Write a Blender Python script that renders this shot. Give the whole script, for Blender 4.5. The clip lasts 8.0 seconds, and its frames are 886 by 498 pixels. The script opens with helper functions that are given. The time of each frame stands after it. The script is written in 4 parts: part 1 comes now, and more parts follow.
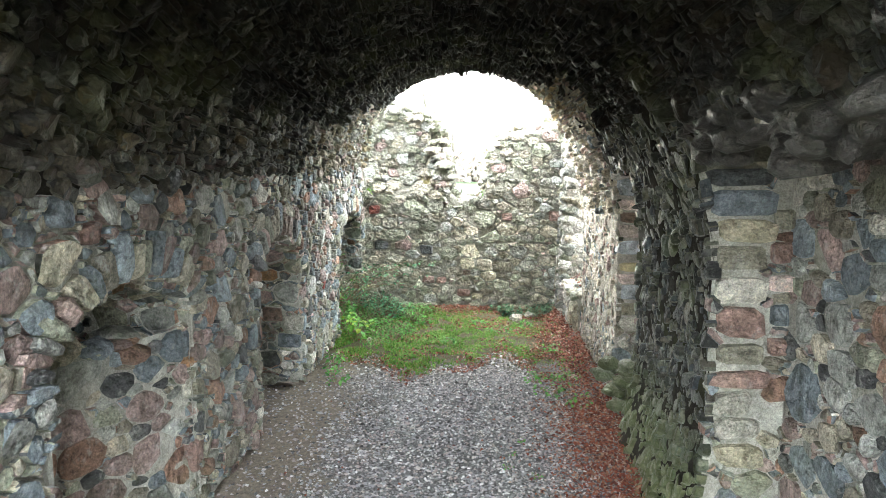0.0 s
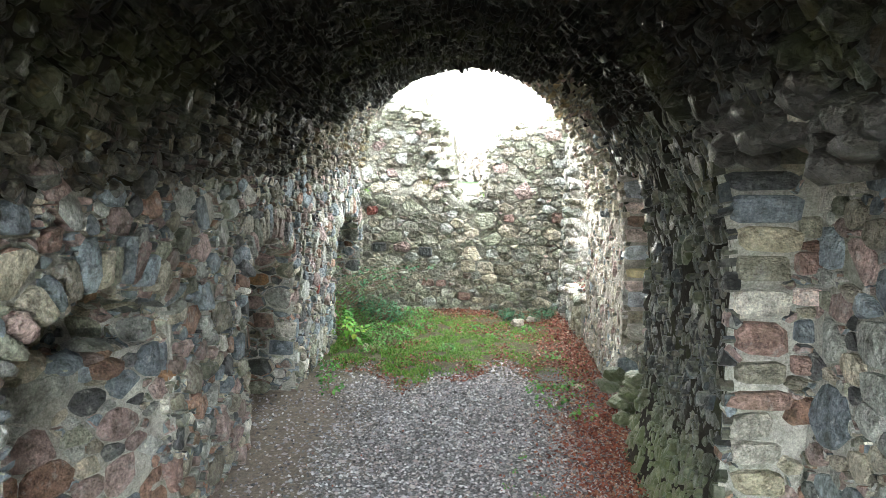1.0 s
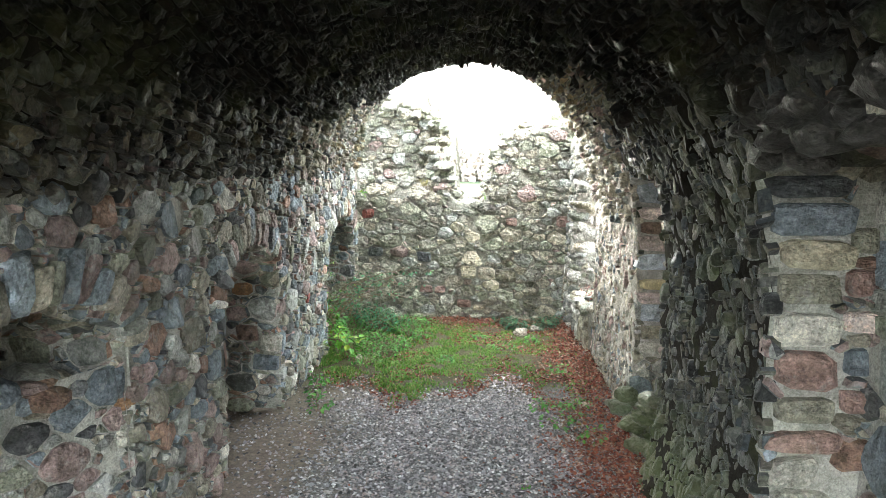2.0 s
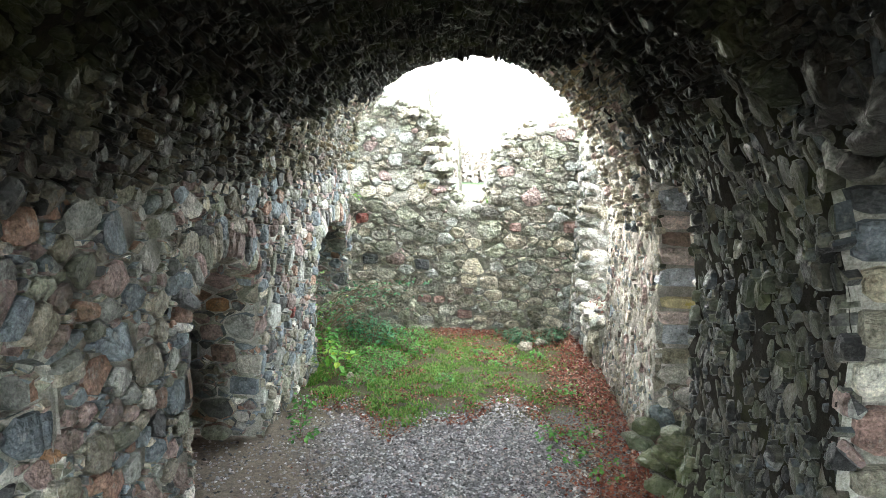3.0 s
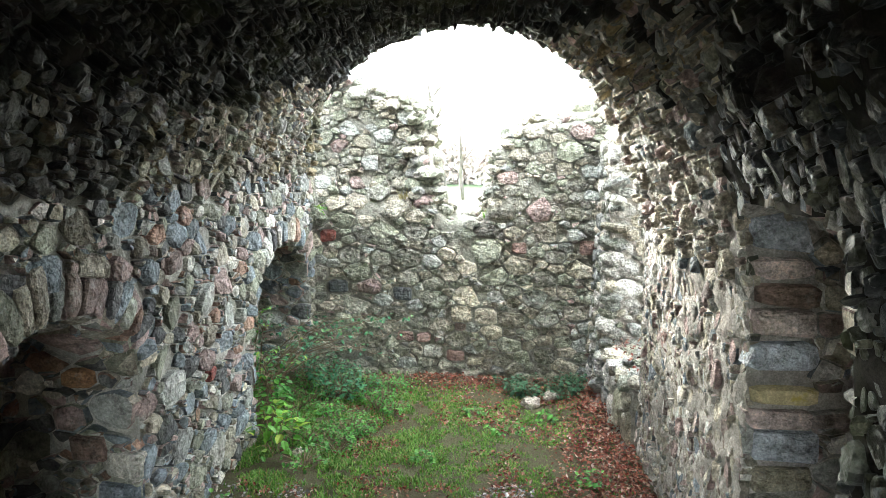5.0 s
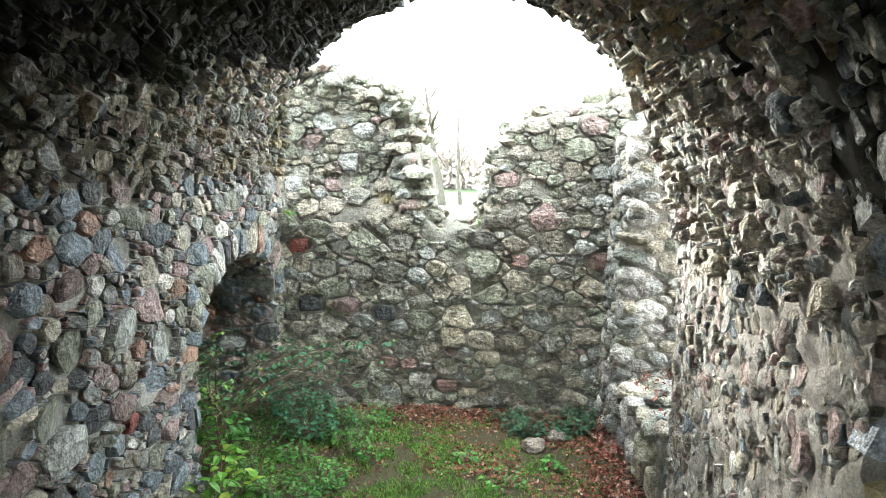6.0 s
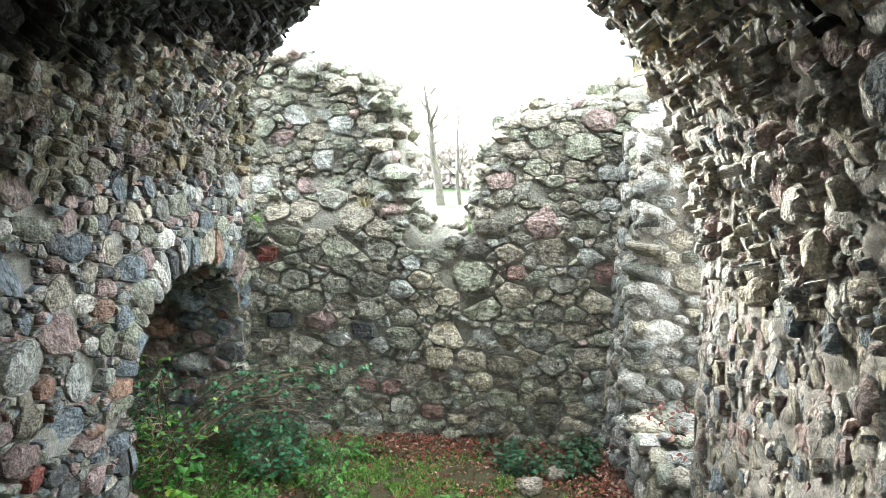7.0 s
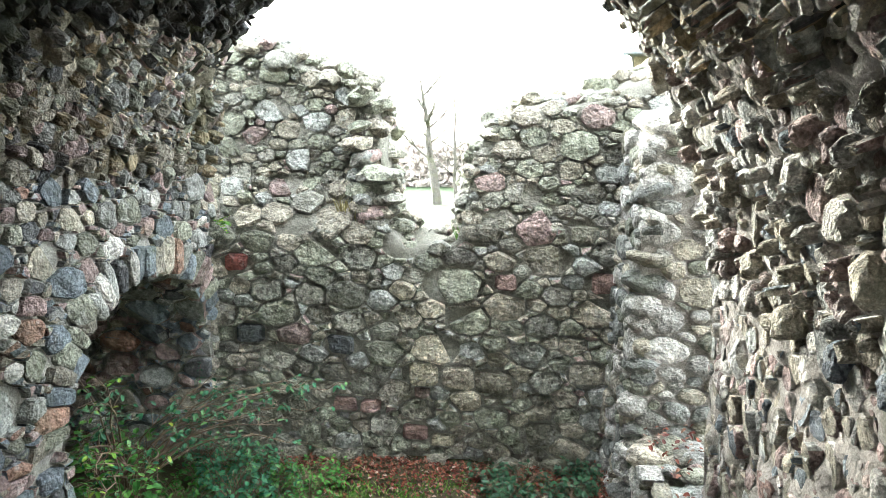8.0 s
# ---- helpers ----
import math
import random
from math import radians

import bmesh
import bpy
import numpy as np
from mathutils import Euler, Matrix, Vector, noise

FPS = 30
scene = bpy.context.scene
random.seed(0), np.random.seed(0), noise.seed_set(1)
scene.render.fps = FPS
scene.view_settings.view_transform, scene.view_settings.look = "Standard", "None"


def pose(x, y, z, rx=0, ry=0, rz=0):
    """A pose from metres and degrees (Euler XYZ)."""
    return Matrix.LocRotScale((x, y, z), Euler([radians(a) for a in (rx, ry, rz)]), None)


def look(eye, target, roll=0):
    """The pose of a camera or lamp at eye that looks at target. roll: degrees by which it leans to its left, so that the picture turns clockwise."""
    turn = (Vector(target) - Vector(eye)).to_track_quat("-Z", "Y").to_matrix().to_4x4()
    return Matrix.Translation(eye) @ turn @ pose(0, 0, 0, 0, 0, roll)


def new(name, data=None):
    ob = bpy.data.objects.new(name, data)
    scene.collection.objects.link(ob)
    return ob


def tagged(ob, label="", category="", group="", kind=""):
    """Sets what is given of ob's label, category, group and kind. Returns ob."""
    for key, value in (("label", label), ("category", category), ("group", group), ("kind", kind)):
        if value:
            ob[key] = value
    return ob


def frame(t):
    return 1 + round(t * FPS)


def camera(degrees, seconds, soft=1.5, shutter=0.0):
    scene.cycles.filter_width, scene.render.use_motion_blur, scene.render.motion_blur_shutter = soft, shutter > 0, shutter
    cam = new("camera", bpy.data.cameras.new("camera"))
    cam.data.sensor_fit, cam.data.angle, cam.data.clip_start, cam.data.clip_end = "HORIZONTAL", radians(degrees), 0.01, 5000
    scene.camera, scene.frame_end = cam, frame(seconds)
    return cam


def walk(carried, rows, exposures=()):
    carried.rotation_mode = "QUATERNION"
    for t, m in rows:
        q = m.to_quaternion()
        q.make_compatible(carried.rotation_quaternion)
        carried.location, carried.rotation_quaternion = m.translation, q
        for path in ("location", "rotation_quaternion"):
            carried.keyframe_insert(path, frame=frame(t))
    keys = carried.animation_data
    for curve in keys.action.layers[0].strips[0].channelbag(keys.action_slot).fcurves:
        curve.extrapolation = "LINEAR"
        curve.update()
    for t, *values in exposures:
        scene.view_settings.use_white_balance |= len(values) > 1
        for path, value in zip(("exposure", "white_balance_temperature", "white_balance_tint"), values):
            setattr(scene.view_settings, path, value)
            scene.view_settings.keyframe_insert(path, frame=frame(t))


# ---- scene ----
cam = camera(65.5, 8.0, soft=0.5)
PATH = [
    (0, (-0.016, 0.185, 1.609), (-0.134, 2.164, 1.339), -0.1),
    (0.5, (-0.009, 0.274, 1.611), (-0.13, 2.252, 1.34), -0.0),
    (1, (-0.004, 0.391, 1.613), (-0.128, 2.368, 1.341), 0.1),
    (2.5, (0.009, 0.936, 1.617), (-0.126, 2.913, 1.345), 0.2),
    (3, (0.009, 1.162, 1.621), (-0.13, 3.139, 1.349), 0.2),
    (3.5, (0.018, 1.427, 1.621), (-0.127, 3.403, 1.35), 0.2),
    (4, (0.027, 1.737, 1.63), (-0.12, 3.713, 1.357), 0.2),
    (4.5, (0.047, 2.077, 1.639), (-0.104, 4.053, 1.366), 0.2),
    (6, (0.061, 3.131, 1.585), (-0.085, 5.11, 1.33), 0.6),
    (6.5, (0.089, 3.406, 1.582), (-0.058, 5.384, 1.326), 0.6),
    (7, (0.111, 3.627, 1.581), (-0.039, 5.605, 1.324), 0.7),
    (7.5, (0.144, 3.797, 1.585), (-0.007, 5.775, 1.326), 0.8),
    (8, (0.163, 3.942, 1.59), (0.016, 5.919, 1.329), 0.8),
]
walk(cam, [(t, look(eye, target, roll)) for t, eye, target, roll in PATH],
     exposures=((0.0, 4.75, 6380, 3), (1.0, 4.65, 6360, 3), (2.5, 4.6, 6340, 3), (4.5, 4.47, 6240, 3), (6.0, 4.12, 6240, 3), (8.0, 3.88, 6180, 3)))

# ---- world and light ----
ELEV, AZIM = radians(19), radians(-38)
world = bpy.data.worlds.new("overcast_sky")
scene.world = world
world.use_nodes = True
wn = world.node_tree.nodes
wl = world.node_tree.links
sky = wn.new("ShaderNodeTexSky")
sky.sky_type = "NISHITA"
sky.sun_disc = False
sky.sun_elevation, sky.sun_rotation = ELEV, AZIM
sky.air_density, sky.dust_density, sky.ozone_density = 1.0, 3.0, 1.0
cloud = wn.new("ShaderNodeMixRGB")
cloud.inputs["Fac"].default_value = 0.75
cloud.inputs["Color2"].default_value = (7.0, 7.1, 7.3, 1)
wl.new(sky.outputs[0], cloud.inputs["Color1"])
wl.new(cloud.outputs[0], wn["Background"].inputs["Color"])
wn["Background"].inputs["Strength"].default_value = 0.15
sun_data = bpy.data.lights.new("sun", "SUN")
sun_data.energy, sun_data.angle, sun_data.color = 2.0, radians(30), (1.0, 0.97, 0.92)
sun = new("sun", sun_data)
sun.matrix_world = look((3, 20, 20), (3 - math.sin(AZIM) * 10, 20 - math.cos(AZIM) * 10, 20 - math.tan(ELEV) * 10))


# ---- materials ----
def nodes_of(name):
    m = bpy.data.materials.new(name)
    m.use_nodes = True
    return m, m.node_tree.nodes, m.node_tree.links, m.node_tree.nodes["Principled BSDF"]


def noise_node(n, l, pos, scale, detail=5.0, rough=0.6, stretch=None):
    t = n.new("ShaderNodeTexNoise")
    t.inputs["Scale"].default_value, t.inputs["Detail"].default_value, t.inputs["Roughness"].default_value = scale, detail, rough
    if stretch:
        mp = n.new("ShaderNodeMapping")
        mp.inputs["Scale"].default_value = stretch
        l.new(pos, mp.inputs["Vector"])
        pos = mp.outputs[0]
    l.new(pos, t.inputs["Vector"])
    return t.outputs["Fac"]


def ramp(n, l, fac, stops, constant=False):
    r = n.new("ShaderNodeValToRGB")
    if constant:
        r.color_ramp.interpolation = "CONSTANT"
    e = r.color_ramp.elements
    while len(e) < len(stops):
        e.new(0.5)
    for el, (p, c) in zip(e, stops):
        el.position = p
        el.color = (*c, 1) if len(c) == 3 else c
    l.new(fac, r.inputs["Fac"])
    return r.outputs["Color"]


def mix(n, l, kind, fac, a, b):
    m = n.new("ShaderNodeMixRGB")
    m.blend_type = kind
    for sock, v in ((m.inputs["Fac"], fac), (m.inputs["Color1"], a), (m.inputs["Color2"], b)):
        if isinstance(v, (int, float)):
            sock.default_value = v
        elif isinstance(v, tuple):
            sock.default_value = (*v, 1)
        else:
            l.new(v, sock)
    return m.outputs["Color"]


def maths(n, l, op, a, b=0.0):
    m = n.new("ShaderNodeMath")
    m.operation = op
    for sock, v in zip(m.inputs, (a, b)):
        if isinstance(v, (int, float)):
            sock.default_value = v
        else:
            l.new(v, sock)
    return m.outputs[0]


def bump(n, l, bsdf, height, strength, distance):
    b = n.new("ShaderNodeBump")
    b.inputs["Strength"].default_value, b.inputs["Distance"].default_value = strength, distance
    l.new(height, b.inputs["Height"])
    l.new(b.outputs[0], bsdf.inputs["Normal"])


GREY, BLUE, ROSE, TAN = (0.30, 0.305, 0.285), (0.18, 0.21, 0.235), (0.29, 0.215, 0.2), (0.37, 0.335, 0.265)
DARK, PALE, OLIVE, RUST = (0.09, 0.092, 0.095), (0.52, 0.50, 0.46), (0.245, 0.25, 0.195), (0.26, 0.16, 0.12)
WARM = (0.28, 0.255, 0.205)
MIXED = [GREY, ROSE, BLUE, DARK, GREY, WARM, BLUE, OLIVE, PALE, DARK, ROSE, WARM, BLUE, RUST, TAN, OLIVE, GREY, ROSE]
FIELD = [WARM, OLIVE, GREY, WARM, (0.24, 0.235, 0.2), OLIVE, TAN, OLIVE, WARM, (0.24, 0.235, 0.2), OLIVE, GREY, WARM, (0.17, 0.16, 0.13), OLIVE, ROSE, OLIVE, WARM, (0.26, 0.25, 0.21), (0.2, 0.19, 0.165)]
CORNER = [PALE, TAN, GREY, PALE, OLIVE, TAN, PALE, GREY]
LIGHT = [PALE, TAN, GREY, ROSE, PALE, WARM, TAN, ROSE, GREY, WARM, PALE, BLUE, TAN, (0.4, 0.33, 0.3)]


def stone_material(name, palette, island, moss=0.25, lichen=0.3, gloss=0.75, lift=1.0, moss_top=0.0, vary=0.75, rugged=0.78):
    m, n, l, bsdf = nodes_of(name)
    geo = n.new("ShaderNodeNewGeometry")
    pos = geo.outputs["Position"]
    rnd = geo.outputs["Random Per Island"] if island else n.new("ShaderNodeObjectInfo").outputs["Random"]
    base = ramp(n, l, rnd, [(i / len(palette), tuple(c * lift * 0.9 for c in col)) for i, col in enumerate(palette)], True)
    r2 = maths(n, l, "FRACT", maths(n, l, "MULTIPLY", rnd, 57.31))
    val = maths(n, l, "ADD", maths(n, l, "MULTIPLY", r2, vary), 1.0 - vary / 2)
    base = mix(n, l, "MULTIPLY", 1.0, base, val)
    big = noise_node(n, l, pos, 9, 4)
    base = mix(n, l, "MULTIPLY", 0.55, base, ramp(n, l, big, [(0.3, (0.4, 0.38, 0.35)), (0.7, (1.5, 1.48, 1.45))]))
    grain = noise_node(n, l, pos, 95, 5, 0.75)
    base = mix(n, l, "MULTIPLY", 0.48, base, ramp(n, l, grain, [(0.34, (0.3, 0.3, 0.32)), (0.5, (1, 1, 1)), (0.64, (1.9, 1.85, 1.8))]))
    pits = noise_node(n, l, pos, 21, 9, 0.78)
    base = mix(n, l, "MULTIPLY", rugged, base, ramp(n, l, pits, [(0.36, (0.3, 0.29, 0.27)), (0.5, (1.1, 1.1, 1.1)), (0.66, (1.7, 1.7, 1.68))]))
    lich = noise_node(n, l, pos, 17, 6, 0.72)
    base = mix(n, l, "MIX", maths(n, l, "MULTIPLY", ramp(n, l, lich, [(0.56, (0, 0, 0)), (0.66, (1, 1, 1))]), lichen), base, (0.5, 0.49, 0.45))
    green = noise_node(n, l, pos, 2.3, 6, 0.65)
    base = mix(n, l, "MIX", maths(n, l, "MULTIPLY", ramp(n, l, green, [(0.5, (0, 0, 0)), (0.68, (1, 1, 1))]), moss), base, (0.1, 0.115, 0.035))
    if moss_top:
        sep = n.new("ShaderNodeSeparateXYZ")
        l.new(pos, sep.inputs[0])
        foot = maths(n, l, "SUBTRACT", moss_top + 0.35, maths(n, l, "ADD", sep.outputs["Z"], maths(n, l, "MULTIPLY", green, 0.7)))
        base = mix(n, l, "MIX", ramp(n, l, foot, [(0.0, (0, 0, 0)), (0.35, (0.5, 0.5, 0.5))]), base, (0.17, 0.2, 0.08))
    l.new(base, bsdf.inputs["Base Color"])
    bsdf.inputs["Roughness"].default_value = gloss
    bsdf.inputs["Specular IOR Level"].default_value = 0.35
    h = mix(n, l, "ADD", 0.15, noise_node(n, l, pos, 22, 7, 0.62), grain)
    rock = n.new("ShaderNodeTexVoronoi")
    rock.inputs["Scale"].default_value = 26
    warp = mix(n, l, "ADD", 0.06, pos, n.new("ShaderNodeTexNoise").outputs["Color"])
    l.new(warp, rock.inputs["Vector"])
    h = mix(n, l, "ADD", 0.3, h, rock.outputs["Distance"])
    bump(n, l, bsdf, h, 1.0, 0.075 * rugged ** 2 + 0.012)
    return m


def mortar_material(name, col, moss=0.2, dark=0.5):
    m, n, l, bsdf = nodes_of(name)
    pos = n.new("ShaderNodeNewGeometry").outputs["Position"]
    c = mix(n, l, "MULTIPLY", dark, col, ramp(n, l, noise_node(n, l, pos, 5, 6, 0.65), [(0.3, (0.3, 0.29, 0.27)), (0.7, (1.3, 1.3, 1.3))]))
    c = mix(n, l, "MULTIPLY", 0.5, c, ramp(n, l, noise_node(n, l, pos, 32, 8, 0.8), [(0.35, (0.3, 0.28, 0.25)), (0.5, (0.95, 0.95, 0.95)), (0.65, (1.4, 1.4, 1.4))]))
    c = mix(n, l, "MULTIPLY", 0.7, c, ramp(n, l, noise_node(n, l, pos, 150, 3, 0.7), [(0.3, (0.5, 0.5, 0.5)), (0.7, (1.4, 1.4, 1.4))]))
    c = mix(n, l, "MIX", maths(n, l, "MULTIPLY", ramp(n, l, noise_node(n, l, pos, 3, 6, 0.65), [(0.52, (0, 0, 0)), (0.7, (1, 1, 1))]), moss), c, (0.09, 0.11, 0.03))
    l.new(c, bsdf.inputs["Base Color"])
    bsdf.inputs["Roughness"].default_value = 0.95
    bsdf.inputs["Specular IOR Level"].default_value = 0.15
    bump(n, l, bsdf, noise_node(n, l, pos, 40, 9, 0.75), 1.0, 0.035)
    return m


def leafy_material(name, stops, rough=0.6, through_light=0.25):
    m, n, l, bsdf = nodes_of(name)
    geo = n.new("ShaderNodeNewGeometry")
    c = ramp(n, l, geo.outputs["Random Per Island"], stops)
    c = mix(n, l, "MULTIPLY", 0.5, c, ramp(n, l, noise_node(n, l, geo.outputs["Position"], 60, 4), [(0.3, (0.6, 0.6, 0.6)), (0.7, (1.3, 1.3, 1.3))]))
    l.new(c, bsdf.inputs["Base Color"])
    bsdf.inputs["Roughness"].default_value = rough
    bsdf.inputs["Specular IOR Level"].default_value = 0.3
    if through_light:
        tr = n.new("ShaderNodeBsdfTranslucent")
        l.new(c, tr.inputs["Color"])
        ms = n.new("ShaderNodeMixShader")
        ms.inputs[0].default_value = through_light
        l.new(bsdf.outputs[0], ms.inputs[1])
        l.new(tr.outputs[0], ms.inputs[2])
        l.new(ms.outputs[0], n["Material Output"].inputs["Surface"])
    return m


M_MIXED = stone_material("mixed_fieldstone", MIXED, False, 0.35, 0.45, 0.7, 1.1)
M_MIXED_J = stone_material("mixed_fieldstone_joined", MIXED, True, 0.35, 0.45, 0.7, 1.1)
M_FIELD = stone_material("weathered_granite", FIELD, False, 0.3, 0.3, 0.8, 1.25, 0.0, 0.65, 0.95)
M_FIELD_J = stone_material("weathered_granite_joined", FIELD, True, 0.3, 0.3, 0.8, 1.25, 0.0, 0.65, 0.95)
M_CREST = stone_material("crest_stone", FIELD, False, 0.2, 0.45, 0.8, 1.2, 0.0, 0.4, 0.9)
M_CREST_J = stone_material("crest_stone_joined", FIELD, True, 0.2, 0.45, 0.8, 1.2, 0.0, 0.4, 0.9)
M_DARK = stone_material("dark_pillar_stone", [DARK, GREY, OLIVE, DARK, BLUE, WARM, DARK, OLIVE], False, 0.5, 0.2, 0.36, 0.36, 0.6)
M_DARK_J = stone_material("dark_pillar_stone_joined", [DARK, GREY, OLIVE, DARK, BLUE, WARM, DARK, OLIVE], True, 0.5, 0.2, 0.36, 0.36, 0.6)
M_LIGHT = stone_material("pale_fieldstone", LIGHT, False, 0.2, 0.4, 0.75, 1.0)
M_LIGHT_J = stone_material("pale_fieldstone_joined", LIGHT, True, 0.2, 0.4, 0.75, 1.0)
M_CORNER = stone_material("rounded_corner_stone", CORNER, False, 0.35, 0.35, 0.75, 0.85)
# glossy wet stone; its near-black tone carries the inner vault's shade
M_VAULT = stone_material("damp_shaded_vault_stone", [(0.34, 0.25, 0.16), WARM, (0.3, 0.22, 0.13), OLIVE, DARK, RUST, WARM, TAN, GREY], True, 0.35, 0.15, 0.4, 0.06)
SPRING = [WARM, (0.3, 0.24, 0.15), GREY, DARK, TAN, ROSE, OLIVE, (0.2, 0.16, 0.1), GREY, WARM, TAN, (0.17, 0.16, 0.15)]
# pale copy for the vault's open end, daylight put into the colour
M_VAULT_LIT = stone_material("lit_vault_stone", SPRING, True, 0.2, 0.3, 0.7, 1.3)
# dark copy of the springer stone, with the passage's shade in its colour
M_SPRING_SHADE = stone_material("shaded_springer_stone", SPRING, True, 0.4, 0.2, 0.45, 0.3)
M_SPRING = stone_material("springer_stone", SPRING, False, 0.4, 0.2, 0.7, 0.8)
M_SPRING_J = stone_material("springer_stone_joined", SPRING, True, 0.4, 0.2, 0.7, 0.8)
M_MORTAR = mortar_material("grey_lime_mortar", (0.54, 0.52, 0.465), 0.45)
M_MORTAR_W = mortar_material("pale_lime_mortar", (0.48, 0.44, 0.395), 0.25, 0.4)
# nearly black: between the vault stones this colour holds the shade
M_MORTAR_D = mortar_material("dark_brown_mortar", (0.03, 0.026, 0.02), 0.3, 0.6)
M_MORTAR_B = mortar_material("brown_springer_mortar", (0.25, 0.22, 0.165), 0.3, 0.6)
M_MORTAR_F = mortar_material("weathered_mortar", (0.34, 0.325, 0.275), 0.25, 0.6)


def single_stone(name, col, yellow=0.0):
    m, n, l, bsdf = nodes_of(name)
    pos = n.new("ShaderNodeNewGeometry").outputs["Position"]
    c = mix(n, l, "MULTIPLY", 0.7, col, ramp(n, l, noise_node(n, l, pos, 14, 6, 0.7), [(0.3, (0.4, 0.4, 0.4)), (0.7, (1.5, 1.5, 1.5))]))
    c = mix(n, l, "MULTIPLY", 0.7, c, ramp(n, l, noise_node(n, l, pos, 150, 4, 0.7), [(0.3, (0.45, 0.45, 0.45)), (0.7, (1.5, 1.5, 1.5))]))
    if yellow:
        c = mix(n, l, "MIX", ramp(n, l, noise_node(n, l, pos, 16, 5, 0.6), [(0.62 - yellow, (0, 0, 0)), (0.7 - yellow, (1, 1, 1))]), c, (0.42, 0.33, 0.06))
    l.new(c, bsdf.inputs["Base Color"])
    bsdf.inputs["Roughness"].default_value = 0.8
    bump(n, l, bsdf, noise_node(n, l, pos, 45, 8, 0.7), 0.8, 0.018)
    return m


M_RED = stone_material("red_granite", [(0.19, 0.062, 0.05)], False, 0.2, 0.15, 0.75, 1.2, 0.0, 0.3, 0.8)
M_BRICKRED = stone_material("rosy_granite", [(0.22, 0.145, 0.125)], False, 0.2, 0.3, 0.75, 1.2, 0.0, 0.3, 0.8)
M_RUSTY = stone_material("rust_stone", [(0.3, 0.17, 0.09)], False, 0.2, 0.3, 0.75, 1.2, 0.0, 0.3, 0.8)
M_BLUE = stone_material("blue_grey_stone", [(0.15, 0.172, 0.195)], False, 0.2, 0.15, 0.75, 1.2, 0.0, 0.3, 0.8)
# blue and rose copies lightened for the far jamb, missing light in their colour
M_SKYBLUE = stone_material("light_blue_granite", [(0.4, 0.43, 0.47)], False, 0.15, 0.3, 0.75, 1.2, 0.0, 0.3, 0.8)
M_ROSE = stone_material("light_rose_granite", [(0.5, 0.41, 0.38)], False, 0.15, 0.3, 0.75, 1.2, 0.0, 0.3, 0.8)
M_SLATE = stone_material("dark_slate_stone", [(0.07, 0.075, 0.08)], False, 0.2, 0.15, 0.75, 1.2, 0.0, 0.3, 0.8)
M_PALE = stone_material("pale_granite", [(0.42, 0.4, 0.35)], False, 0.2, 0.3, 0.75, 1.2, 0.0, 0.3, 0.8)
M_YELLOW = single_stone("ochre_stone", (0.55, 0.46, 0.26), 0.06)
M_LICHEN = stone_material("lichened_granite", [(0.2, 0.19, 0.15)], False, 0.2, 0.3, 0.75, 1.2, 0.0, 0.3, 0.8)
M_ROCK = stone_material("loose_rock", [(0.33, 0.29, 0.245)], False, 0.2, 0.3, 0.75, 1.2, 0.0, 0.3, 0.8)
M_TAN = stone_material("tan_sandstone", [(0.3, 0.27, 0.2)], False, 0.2, 0.3, 0.75, 1.2, 0.0, 0.3, 0.8)


# ---- mesh helpers ----
def mesh_object(name, verts, faces, material, parent=None, label="", smooth=True, crease=0):
    me = bpy.data.meshes.new(name)
    me.from_pydata(verts, [], faces)
    me.materials.append(material)
    if smooth:
        me.polygons.foreach_set("use_smooth", [True] * len(me.polygons))
    me.update()
    if crease:
        me.set_sharp_from_angle(angle=radians(crease))
    ob = new(name, me)
    if parent:
        ob.parent = parent
    if label:
        tagged(ob, label)
    return ob


def part(name, bm, material, parent, label="", smooth=False):
    me = bpy.data.meshes.new(name)
    bm.to_mesh(me)
    bm.free()
    me.materials.append(material)
    if smooth:
        me.polygons.foreach_set("use_smooth", [True] * len(me.polygons))
    ob = new(name, me)
    ob.parent = parent
    if label:
        tagged(ob, label)
    return ob


class Pile:
    """Verts and faces of many small pieces, joined into one mesh."""

    def __init__(self):
        self.v, self.f = [], []

    def add(self, verts, faces):
        k = len(self.v)
        self.v.extend(verts)
        self.f.extend([tuple(i + k for i in f) for f in faces])


def fbm(p, s, seed=0.0):
    return noise.fractal(Vector((p[0] * s + seed, p[1] * s, p[2] * s)), 0.6, 2.0, 4)


class Panel:
    """A surface S(u, v) in space, with the side to which its normal points."""

    def __init__(self, surface, u0, u1, v0, v1, flip=False):
        self.s, self.u0, self.u1, self.v0, self.v1, self.flip = surface, u0, u1, v0, v1, flip

    def at(self, u, v):
        e = 0.004
        p = Vector(self.s(u, v))
        a = Vector(self.s(u + e, v)) - Vector(self.s(u - e, v))
        b = Vector(self.s(u, v + e)) - Vector(self.s(u, v - e))
        n = a.cross(b).normalized()
        return p, (-n if self.flip else n), a.normalized(), b.normalized()


def chain(points):
    """A polyline by arc length, lightly smoothed at its corners."""
    pts = [np.array(p, float) for p in points]
    cum = [0.0]
    for a, b in zip(pts, pts[1:]):
        cum.append(cum[-1] + float(np.linalg.norm(b - a)))

    def f(v):
        v2 = min(max(v, 0.0), cum[-1])
        i = min(max(int(np.searchsorted(cum, v2)) - 1, 0), len(pts) - 2)
        w = (v - cum[i]) / (cum[i + 1] - cum[i])
        return pts[i] + (pts[i + 1] - pts[i]) * w

    return f, cum[-1]


